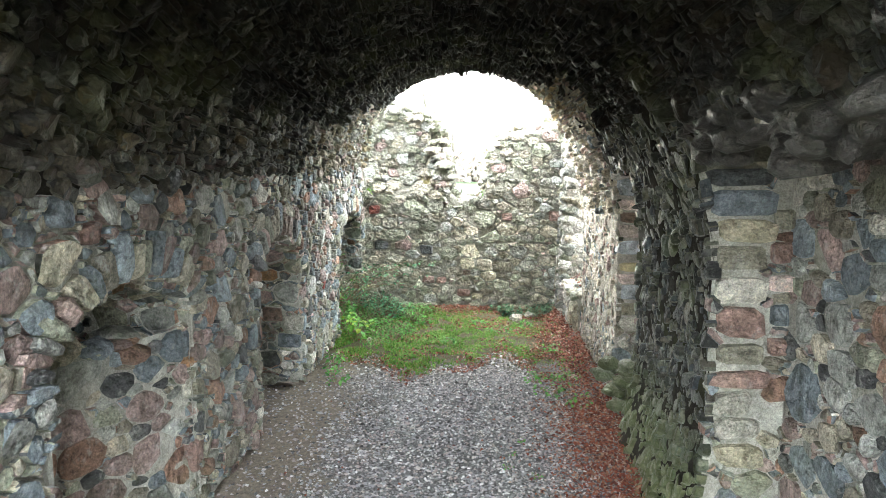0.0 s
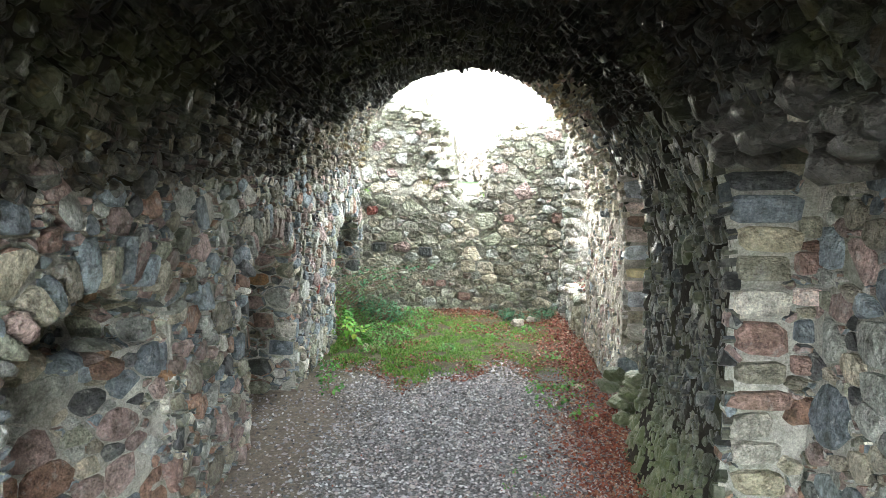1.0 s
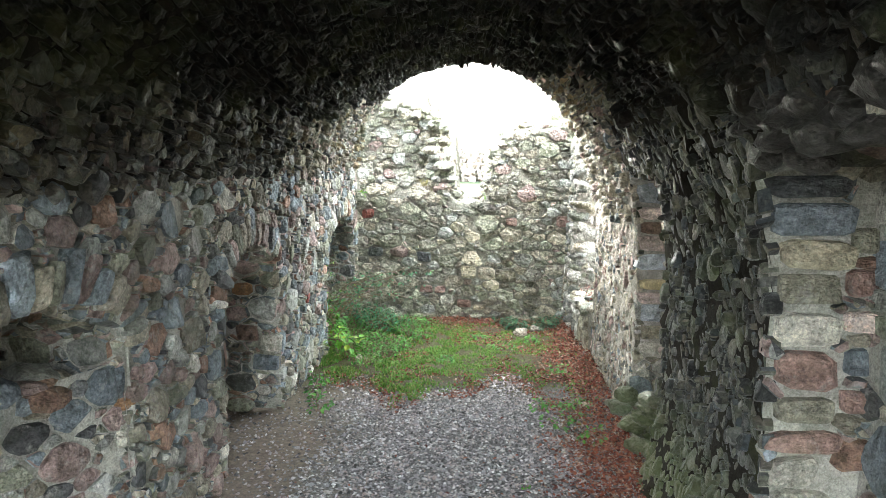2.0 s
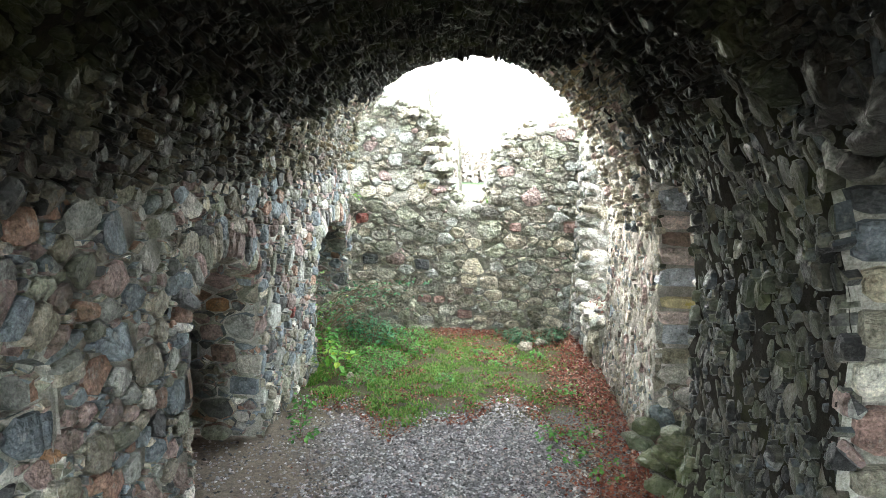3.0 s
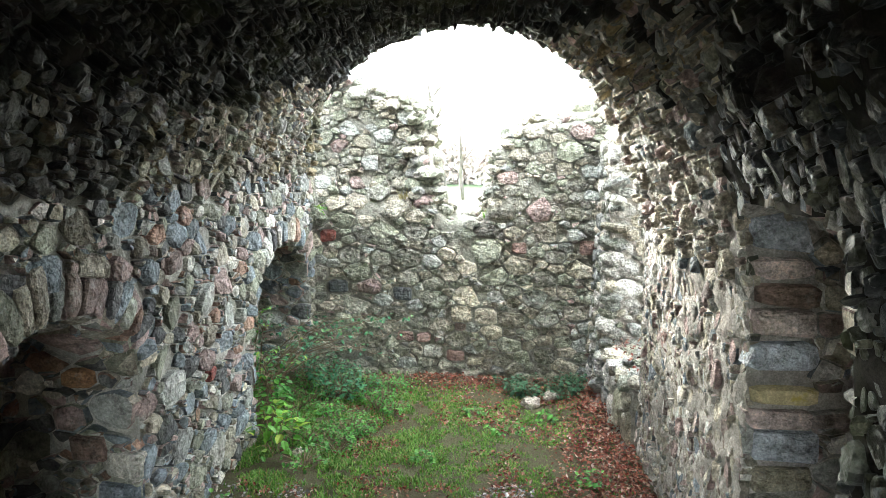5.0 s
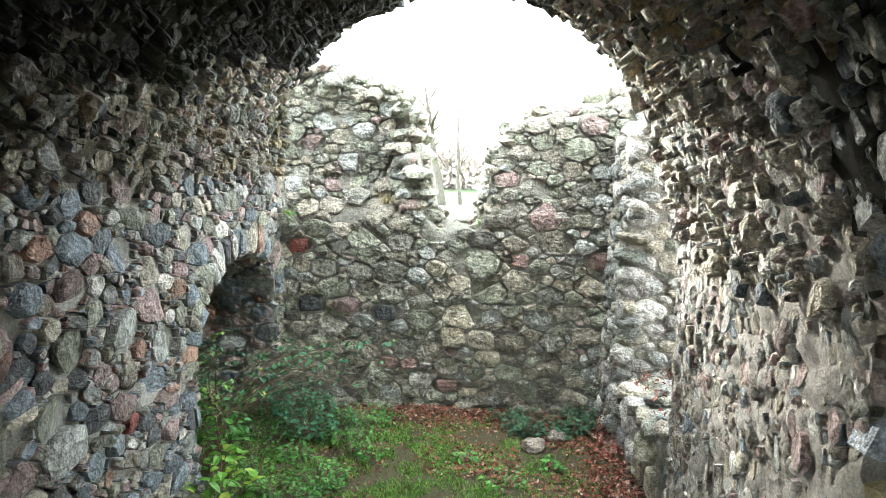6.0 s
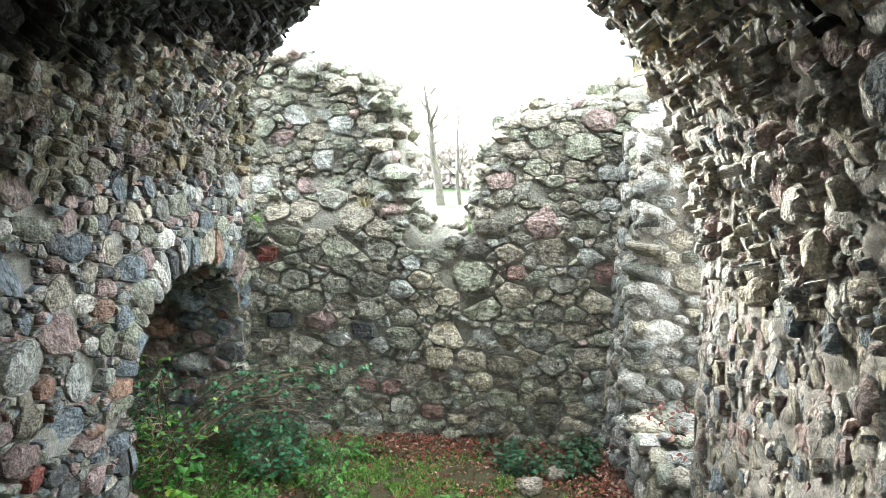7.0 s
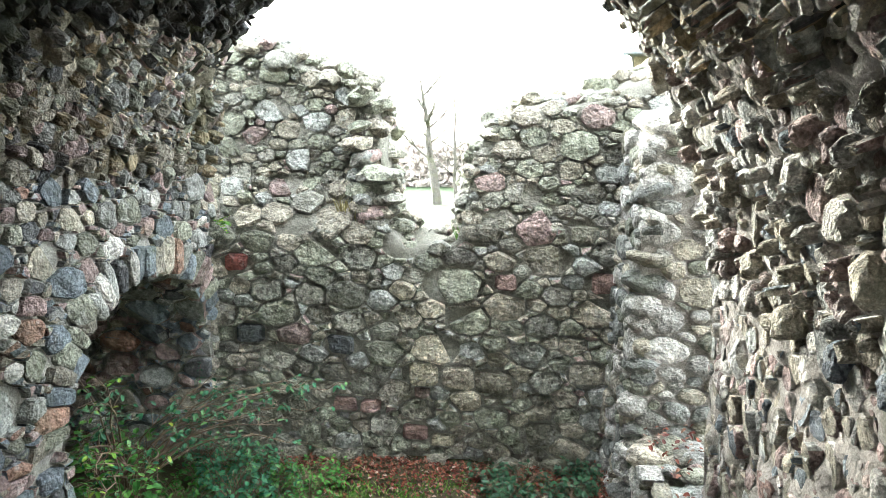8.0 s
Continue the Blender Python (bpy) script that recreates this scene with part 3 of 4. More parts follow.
# ---- right wall ----
# jamb stones that stand out: depth from the edge, height, width, height, material
RIGHT_MARKS = [
    [(0.12, 1.53, 0.2, 0.07, M_SLATE), (0.12, 1.435, 0.21, 0.1, M_BLUE), (0.115, 1.335, 0.19, 0.09, M_TAN), (0.11, 1.235, 0.19, 0.09, M_LICHEN), (0.105, 1.115, 0.18, 0.115, M_PALE),
     (0.12, 0.985, 0.18, 0.125, M_BRICKRED), (0.12, 0.87, 0.19, 0.08, M_LICHEN), (0.13, 0.77, 0.24, 0.075, M_BRICKRED), (0.1, 0.675, 0.16, 0.1, M_PALE),
     (0.12, 0.58, 0.2, 0.08, M_PALE), (0.13, 0.47, 0.18, 0.1, M_TAN),
     (0.25, 1.37, 0.07, 0.08, M_LICHEN), (0.25, 1.25, 0.08, 0.08, M_BRICKRED), (0.245, 1.14, 0.08, 0.07, M_ROSE), (0.25, 1.02, 0.07, 0.1, M_BLUE), (0.25, 0.9, 0.07, 0.08, M_BRICKRED)],
    # far jamb: paler copies make up for the light it lacks
    [(0.09, 1.41, 0.16, 0.13, M_SKYBLUE), (0.10, 1.3, 0.18, 0.07, M_ROSE), (0.10, 1.22, 0.2, 0.08, M_BRICKRED), (0.10, 1.13, 0.2, 0.09, M_ROSE), (0.10, 1.03, 0.22, 0.1, M_SKYBLUE), (0.11, 0.905, 0.22, 0.07, M_YELLOW),
     (0.1, 0.83, 0.2, 0.06, M_ROSE), (0.12, 0.745, 0.2, 0.1, M_SKYBLUE), (0.12, 0.635, 0.22, 0.08, M_TAN), (0.1, 0.55, 0.18, 0.07, M_PALE)],
]


def right_profile():
    pts = [(XR, 0.0), (XR, SPRING_R)]
    for z in (1.2, 1.3, 1.4, 1.5, 1.6, 1.7, 1.8, 1.86):
        pts.append((vault_x_right(z), z))
    return chain(pts)


def build_right():
    rng = random.Random(23)
    mort, mid_mort, dark_mort, stones, dark_rest, lit = Pile(), Pile(), Pile(), Pile(), Pile(), Pile()
    wall = new("wall_right", None)
    tagged(wall, "fieldstone wall with tall recesses and jagged stones", "wall", kind="structure")
    curve, length = right_profile()

    def s(u, v):
        x, z = curve(v)
        low = max(0.0, 0.55 - z) / 0.55
        return (x - 0.10 * low ** 1.5 * min(1, max(0, (4.6 - u) / 0.5)), u, z)

    flat = Panel(s, 0.3, 6.02, 0.0, length, flip=True)
    zmap = lambda v: curve(v)[1]
    hole = lambda u, v, p: inside(u, p.z, RIGHT_OPEN)
    mortar_grid(Panel(s, 0.9, 4.56, 0.0, length, flip=True), 0.05, 0.025, dark_mort, hole, 5.0)
    mortar_grid(Panel(s, 4.54, 6.02, 0.0, length, flip=True), 0.022, 0.021, mort, hole, 5.0, 0.0, 16)
    for op, marked, look_of, rest, bed in zip(RIGHT_OPEN, RIGHT_MARKS, (M_MIXED, M_LIGHT), (stones, lit), (mid_mort, mort)):
        alcove(wall, op, lambda z: vault_x_right(z), rng, look_of, look_of, bed, rest, deep_near=lambda p: True, w=0.12, h=0.09, marked=marked)
    # inner stretch in darker stones than the wall beyond y 4.53
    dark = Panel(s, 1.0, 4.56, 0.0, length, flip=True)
    lay(dark, wall, 0.034, 0.05, (0.002, 0.034), rng, M_DARK, M_DARK_J, skip=hole, near=lambda p: p.y > 2.7, push=pushed(RIGHT_OPEN, zmap), pile=dark_rest, sharp=0.7, lean=0.25, limit=200, ragged=True, tail=0.35, chip=(0.15, 0.33))
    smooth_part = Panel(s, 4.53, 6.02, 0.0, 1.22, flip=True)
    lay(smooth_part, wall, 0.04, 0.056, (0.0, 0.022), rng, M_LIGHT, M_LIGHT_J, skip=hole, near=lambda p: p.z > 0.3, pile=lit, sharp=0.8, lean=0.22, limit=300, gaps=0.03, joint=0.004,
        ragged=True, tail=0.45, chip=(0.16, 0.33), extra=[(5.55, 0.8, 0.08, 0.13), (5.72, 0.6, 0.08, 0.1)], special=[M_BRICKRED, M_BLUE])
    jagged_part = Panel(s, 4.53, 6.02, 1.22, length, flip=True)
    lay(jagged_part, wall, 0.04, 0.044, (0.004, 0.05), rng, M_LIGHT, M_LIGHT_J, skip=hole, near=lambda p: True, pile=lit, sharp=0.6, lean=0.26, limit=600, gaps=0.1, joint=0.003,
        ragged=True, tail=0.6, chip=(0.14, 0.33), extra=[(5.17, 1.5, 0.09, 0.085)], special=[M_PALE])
    # rough dark stones hung along the near recess's edge, added for the soffit's shade
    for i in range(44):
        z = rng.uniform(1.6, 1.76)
        boulder("stone", (vault_x_right(z) + rng.uniform(0.0, 0.03), 1.2 + 1.5 * (i + rng.random()) / 44, z), rng.uniform(0.045, 0.08), rng, M_SPRING_SHADE, wall)
    # dark slab over the near jamb
    slab = Panel(lambda u, v: (u, 2.66, v), 0.76, 1.14, 1.5, 1.8)
    made = stone_mesh(slab, [(0.77, 1.585), (1.13, 1.58), (1.13, 1.755), (0.78, 1.76)], 0.03, rng, 0.0, sink=0.16, sharp=0.3, lean=0.05)
    mesh_object("lintel", *made, M_DARK, wall, "dark damp lintel slab", crease=32)
    # unseen hull behind this wall, added against light leaks
    body = Pile()
    box(body, 1.45, 1.85, -2.4, 6.0, -0.2, 2.6)
    mesh_object("outer_hull", body.v, body.f, M_MORTAR_F, wall, smooth=False)
    end = Panel(lambda u, v: (u, 6.02, v), XR, 1.6, 0.0, 1.9, flip=True)
    mortar_grid(end, 0.06, 0.03, mort)
    lay(end, wall, 0.14, 0.1, (0.01, 0.04), rng, M_LIGHT, M_LIGHT_J, pile=lit)
    mesh_object("mortar", mort.v, mort.f, M_MORTAR_W, wall)
    mesh_object("jamb_mortar", mid_mort.v, mid_mort.f, M_MORTAR, wall)
    mesh_object("damp_mortar", dark_mort.v, dark_mort.f, M_MORTAR_D, wall)
    tagged(mesh_object("rubble_stones", stones.v, stones.f, M_MIXED_J, wall, crease=32), kind="stuff")
    tagged(mesh_object("damp_rubble_stones", dark_rest.v, dark_rest.f, M_DARK_J, wall, crease=32), kind="stuff")
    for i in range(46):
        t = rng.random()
        boulder("stone", (rng.uniform(0.74, 1.2), rng.uniform(3.95, 4.5), 0.4 * t), rng.uniform(0.035, 0.07), rng, M_DARK, wall)
    boulder("stone", (0.85, 4.4, 0.45), 0.035, rng, M_PALE, wall)
    tagged(mesh_object("pale_rubble_stones", lit.v, lit.f, M_LIGHT_J, wall, crease=32), kind="stuff")


# ---- vault ----
def vault_end(k):
    """Where the broken vault ends, by the fraction of the arc from its left foot."""
    return float(np.interp(k, [0, 0.12, 0.22, 0.3, 0.5, 0.7, 0.85, 1.0], [7.3, 7.12, 6.97, 6.85, 6.52, 6.12, 6.0, 6.0]))


def is_lit(y, k):
    """Whether the vault takes its pale, lit colour: low on both sides, towards its open end."""
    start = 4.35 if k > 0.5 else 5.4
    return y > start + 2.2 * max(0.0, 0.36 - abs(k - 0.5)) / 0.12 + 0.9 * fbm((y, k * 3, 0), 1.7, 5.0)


def build_vault():
    rng = random.Random(37)
    pts = []
    for i in range(3, 25):
        a = math.pi * (1 - i / 24 * 0.5)
        pts.append((XC + HALF * math.cos(a), SPRING_L + (CROWN - SPRING_L) * math.sin(a)))
    z = CROWN
    for i in range(1, 25):
        a = math.pi / 2 * (1 - i / 24)
        x, z = XC + HALF * math.cos(a), SPRING_R + (CROWN - SPRING_R) * math.sin(a)
        if z < 1.74:
            break
        pts.append((x, z))
    curve, length = chain(pts)

    def s(u, v):
        x, zz = curve(v)
        return (x, u, zz)

    p = Panel(s, 0.9, 7.4, 0.0, length)
    pile = Pile()
    past = lambda u, v, q: u > vault_end(v / length) + 0.03 * fbm((u, v, 0), 6, 2.0)
    mortar_grid(p, 0.05, 0.035, pile, past, 8.0)
    mort_faces = len(pile.f)
    # dry gathers the stones that get the pale, lit colour
    dry = Pile()
    near = Panel(s, 1.0, 7.4, 0.0, length)
    for (cu, cv), poly, _ in cells(1.0, 7.4, 0.0, length, 0.038, 0.044, rng, (), True):
        if past(cu, cv, None):
            continue
        q = (cu, cv)
        deep = max(0.004, rng.gauss(0.024, 0.018)) * (0.55 if cu > vault_end(cv / length) - 0.25 else 1)
        made = stone_mesh(near, poly, deep, rng, 0.004, sharp=0.9, lean=0.3, chip=(0.12, 0.33))
        if made:
            (dry if is_lit(cu, cv / length) else pile).add(*made)
    inner_faces = len(pile.f)
    pile.add(dry.v, dry.f)
    lit_faces = len(pile.f)
    # the broken end of the shell, and an unseen slab blocking light above
    steps = 60
    rim = []
    for i in range(steps + 1):
        v = length * i / steps
        pt, n, _, _ = p.at(vault_end(i / steps), v)
        rim.append((pt + n * -0.01, pt - n * (0.22 if pt.z > 1.7 else 0.35) - Vector((0, 0.15, 0))))
    k0 = len(pile.v)
    for a, b in rim:
        pile.v += [tuple(a), tuple(b)]
    for i in range(steps):
        j = k0 + 2 * i
        pile.f.append((j, j + 2, j + 3, j + 1))
    end_faces = len(pile.f)
    box(pile, -2.75, 1.85, 0.9, 5.9, 2.62, 2.9)
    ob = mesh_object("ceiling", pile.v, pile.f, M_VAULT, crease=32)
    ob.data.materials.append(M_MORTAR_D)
    ob.data.materials.append(M_VAULT_LIT)
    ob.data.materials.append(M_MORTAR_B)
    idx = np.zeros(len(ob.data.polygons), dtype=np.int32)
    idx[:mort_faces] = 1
    # low mortar at the open end takes the paler, lit tone
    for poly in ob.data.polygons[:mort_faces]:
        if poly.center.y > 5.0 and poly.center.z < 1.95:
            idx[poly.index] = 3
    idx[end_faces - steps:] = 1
    idx[inner_faces:lit_faces] = 2
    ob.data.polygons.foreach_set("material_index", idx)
    tagged(ob, "rough barrel vault of dark jagged fieldstones, broken off", "vault", kind="structure")


# ---- far wall with its breach ----
TOP_X = [-2.4, -1.25, -1.07, -0.79, -0.64, -0.54, -0.47, -0.45, -0.43, -0.41, -0.28, -0.07, -0.01, 0.01, 0.04, 0.09, 0.18, 0.31, 0.47, 0.63, 0.78, 0.91, 1.7]
TOP_Z = [2.15, 2.15, 2.15, 2.03, 2.00, 1.92, 1.83, 1.65, 1.42, 1.25, 1.15, 1.15, 1.20, 1.33, 1.52, 1.70, 1.78, 1.84, 1.85, 1.88, 1.95, 2.00, 2.10]


def far_top(x):
    return float(np.interp(x, TOP_X, TOP_Z))


def build_far():
    rng = random.Random(5)
    mort, stones = Pile(), Pile()
    wall = new("wall_far", None)
    tagged(wall, "ruined fieldstone wall with a ragged breach", "wall", kind="structure")

    def s(u, v):
        k = min(1.0, max(0.0, (v - 1.22) / 0.25))
        back = 0.14 * k * min(1.0, max(0.0, (-0.1 - u) / 0.2)) + 0.05 * k
        return (u, YF + back, v)

    p = Panel(s, -2.3, 1.65, -0.05, 2.2)
    cols = 96
    verts, faces = [], []
    for i in range(cols + 1):
        x = -2.3 + 3.95 * i / cols
        top = far_top(x) - 0.02 + 0.02 * fbm((x, 0, 0), 9)
        for j in range(25):
            z = -0.05 + (top + 0.05) * j / 24
            q = Vector(s(x, z))
            verts.append((q.x, q.y + 0.012 + 0.01 * fbm(q, 9, 2.0), q.z))
        for j in range(1, 7):
            y = YF + 0.14 + 0.66 * j / 6
            verts.append((x, y, top + (0.10 * math.sin(math.pi * j / 6) if x < -0.4 or x > 0.1 else 0.05 * j / 6) + 0.04 * fbm((x, y, 0), 6)))
        verts.append((x, YF + 0.8, -0.1))
    m = 32
    for i in range(cols):
        for j in range(m - 1):
            faces.append((i * m + j, (i + 1) * m + j, (i + 1) * m + j + 1, i * m + j + 1))
    mort.add(verts, faces)
    # stones that stand out by colour: red and rosy blocks, twin boulders, pale and lichened ones
    spots = [(-1.17, 1.04, .12, .10), (-0.60, 0.30, .13, .08), (-0.46, 0.29, .11, .08), (-0.19, 0.47, .16, .13), (-0.01, 0.46, .17, .14),
             (-0.08, 0.12, .13, .06), (0.22, 0.97, .12, .09), (0.60, 1.22, .12, .10), (0.72, 0.98, .13, .12), (0.66, 0.50, .19, .11),
             (-0.22, 0.16, .15, .09), (-1.10, 0.66, .15, .11), (-0.62, 0.62, .15, .11), (0.18, 0.44, .20, .12), (0.10, 1.22, .18, .10), (0.42, 0.18, .16, .12)]
    mats = [M_RED, M_BRICKRED, M_BRICKRED, M_TAN, M_FIELD, M_TAN, M_BRICKRED, M_LICHEN, M_BRICKRED, M_FIELD,
            M_BRICKRED, M_SLATE, M_SLATE, M_FIELD, M_FIELD, M_FIELD]
    high = lambda u, v, q: v > far_top(u) - 0.005
    lower = Panel(s, -2.3, 1.3, 0.0, 1.25)
    lay(lower, wall, 0.13, 0.086, (0.008, 0.032), rng, M_FIELD, M_FIELD_J, skip=high, near=lambda q: q.x > -1.7,
        extra=spots, special=mats, pile=stones, limit=230, joint=0.003, sharp=0.5, lean=0.2, ragged=True, chip=(0.03, 0.16), crease=32, fine=True)
    upper = Panel(s, -2.3, 1.3, 1.25, 2.2)
    lay(upper, wall, 0.1, 0.066, (0.006, 0.04), rng, M_CREST, M_CREST, skip=high, near=lambda q: q.x > -1.3, pile=stones, limit=520, joint=0.003, sharp=0.8, lean=0.2, chip=(0.08, 0.28), tail=0.5, ragged=True, fine=True)
    mesh_object("mortar", mort.v, mort.f, M_MORTAR_F, wall)
    tagged(mesh_object("rubble_stones", stones.v, stones.f, M_FIELD_J, wall, crease=32), kind="stuff")
    # small stones along the foot of the wall
    for i in range(30):
        boulder("stone", (rng.uniform(-1.15, 0.74), YF - 0.02 + rng.uniform(-0.02, 0.02), rng.uniform(0.0, 0.03)), rng.uniform(0.03, 0.055), rng, M_LICHEN, wall)
    # loose rubble bedded along the broken crest
    rubble = Pile()
    for i in range(110):
        left = rng.random() < 0.55
        z = rng.uniform(1.08, 1.75)
        x = float(np.interp(z, [1.08, 1.25, 1.45, 1.75], [-0.42, -0.47, -0.50, -0.55] if left else [0.04, 0.06, 0.09, 0.19]))
        boulder("stone", (x + rng.uniform(-0.03, 0.01), rng.uniform(YF + (0.0 if left and z < 1.5 else 0.08), YF + 0.7), z), rng.uniform(0.045, 0.085), rng, M_CREST, wall, pile=rubble)
    for z in (1.06, 1.12, 1.18, 1.25, 1.31, 1.38, 1.44, 1.5):
        boulder("stone", (-0.43 + rng.uniform(-0.02, 0.02), YF + 0.05 + rng.uniform(-0.02, 0.05), z), rng.uniform(0.06, 0.085), rng, M_CREST, wall, pile=rubble)
    crest, whole = chain(list(zip(TOP_X, TOP_Z))[1:-1] + [(1.2, 2.03)])
    for i in range(210):
        x = float(crest(rng.uniform(0, whole))[0]) + rng.uniform(-0.02, 0.02)
        t = rng.random()
        y = YF + 0.1 + 0.6 * t
        z = far_top(x) - 0.03 + (0.10 * math.sin(math.pi * t) if x < -0.4 or x > 0.1 else 0.05 * t)
        boulder("stone", (x, y, z), rng.uniform(0.035, 0.085), rng, M_CREST, wall, pile=rubble)
    tagged(mesh_object("crest_rubble", rubble.v, rubble.f, M_CREST_J, wall, crease=40), kind="stuff")


def boulder(name, at, r, rng, material, parent=None, flat=0.65, detail=2, pile=None):
    bm = bmesh.new()
    bmesh.ops.create_icosphere(bm, subdivisions=detail, radius=1)
    sx, sy, sz, seed = rng.uniform(0.8, 1.4), rng.uniform(0.8, 1.3), flat * rng.uniform(0.7, 1.1), rng.uniform(0, 50)
    turn = Euler((rng.uniform(-0.3, 0.3), rng.uniform(-0.3, 0.3), rng.uniform(0, 6.3))).to_matrix()
    for v in bm.verts:
        k = 1 + 0.35 * fbm(v.co, 1.1, seed)
        v.co = turn @ Vector((v.co.x * sx * k, v.co.y * sy * k, v.co.z * sz * k)) * r + Vector(at)
    if pile is not None:
        bm.verts.index_update()
        pile.add([tuple(v.co) for v in bm.verts], [tuple(v.index for v in f.verts) for f in bm.faces])
        bm.free()
        return None
    me = bpy.data.meshes.new(name)
    bm.to_mesh(me)
    bm.free()
    me.materials.append(material)
    me.polygons.foreach_set("use_smooth", [True] * len(me.polygons))
    ob = new(name, me)
    ob.parent = parent
    return ob


# ---- pier and low sill in the right-hand corner ----
def build_pier():
    rng = random.Random(71)
    pier = new("wall_pier", None)
    tagged(pier, "pale rounded-stone pier in the corner", "pier", kind="structure")
    x0, y0, top = 0.79, 6.87, 1.68
    mort = Pile()
    batter = lambda v: 0.05 * max(0.0, 1 - v / 1.2)
    front = Panel(lambda u, v: (u, y0 - batter(v), v), x0 - 0.01, 1.65, 0.0, top)
    side = Panel(lambda u, v: (x0 - batter(v), u, v), y0 - 0.01, YF, 0.0, top, flip=True)
    mortar_grid(front, 0.06, 0.012, mort)
    mortar_grid(side, 0.06, 0.012, mort)
    box(mort, x0 + 0.02, 1.65, y0 + 0.02, YF + 0.1, 0.0, top)
    pile = Pile()
    lay(front, pier, 0.115, 0.072, (0.012, 0.034), rng, M_CORNER, M_LIGHT_J, near=lambda p: True, pile=pile, joint=0.006, sharp=0.3, lean=0.1, chip=(0.24, 0.34), crease=60, ragged=True)
    lay(side, pier, 0.115, 0.075, (0.012, 0.034), rng, M_CORNER, M_LIGHT_J, near=lambda p: True, pile=pile, joint=0.006, sharp=0.3, lean=0.1, chip=(0.24, 0.34), crease=60, ragged=True)
    mesh_object("mortar", mort.v, mort.f, M_MORTAR_W, pier)
    z = 0.05
    while z < top:
        boulder("stone", (x0 - batter(z) + 0.035, y0 - batter(z) + 0.035, z), rng.uniform(0.065, 0.085), rng, M_CORNER, pier, 0.72)
        z += rng.uniform(0.08, 0.11)
    for x, r in ((0.93, 0.14), (1.2, 0.12), (1.45, 0.11)):
        boulder("stone", (x, y0 + 0.1, top + 0.03), r, rng, M_PALE, pier, 0.75)
    for i in range(14):
        boulder("stone", (rng.uniform(0.85, 1.5), rng.uniform(6.95, 7.4), top + rng.uniform(0.0, 0.12)), rng.uniform(0.05, 0.09), rng, M_CORNER, pier)

    sill = new("wall_sill", None)
    tagged(sill, "low broken stone sill strewn with leaves", "wall", kind="structure")
    mort = Pile()
    box(mort, 0.80, 1.65, 6.05, 6.9, -0.05, 0.37)
    face = Panel(lambda u, v: (0.79, u, v), 6.05, 6.9, 0.0, 0.42, flip=True)
    lay(face, sill, 0.13, 0.1, (0.02, 0.05), rng, M_CORNER, M_LIGHT_J, near=lambda p: True, pile=pile)
    for i in range(75):
        boulder("stone", (rng.uniform(0.8, 1.4), rng.uniform(6.12, 6.85), 0.39 + rng.uniform(-0.02, 0.03)), rng.uniform(0.04, 0.09), rng, M_CREST, sill)
    mesh_object("mortar", mort.v, mort.f, M_MORTAR_F, sill)


def build_back_blocker():
    """Unseen walls added to limit light: low court wall behind, plain entrance doorway."""
    pile = Pile()
    box(pile, -2.75, 1.85, -2.9, -2.4, -0.2, 0.5)
    box(pile, -2.75, 1.85, 0.6, 0.9, 2.0, 2.9)
    box(pile, -2.75, -1.3, 0.6, 0.9, -0.2, 2.0)
    box(pile, 0.83, 1.85, 0.6, 0.9, -0.2, 2.0)
    tagged(mesh_object("wall_back", pile.v, pile.f, M_MORTAR_D, smooth=False), "unseen plain dark wall with a doorway, added to limit light", "wall", kind="structure")


build_back_blocker()
build_left()
build_right()
build_vault()
build_far()
build_pier()


# ---- ground cover ----
def mask(x, y, s, seed):
    return fbm((x, y, 0), s, seed)


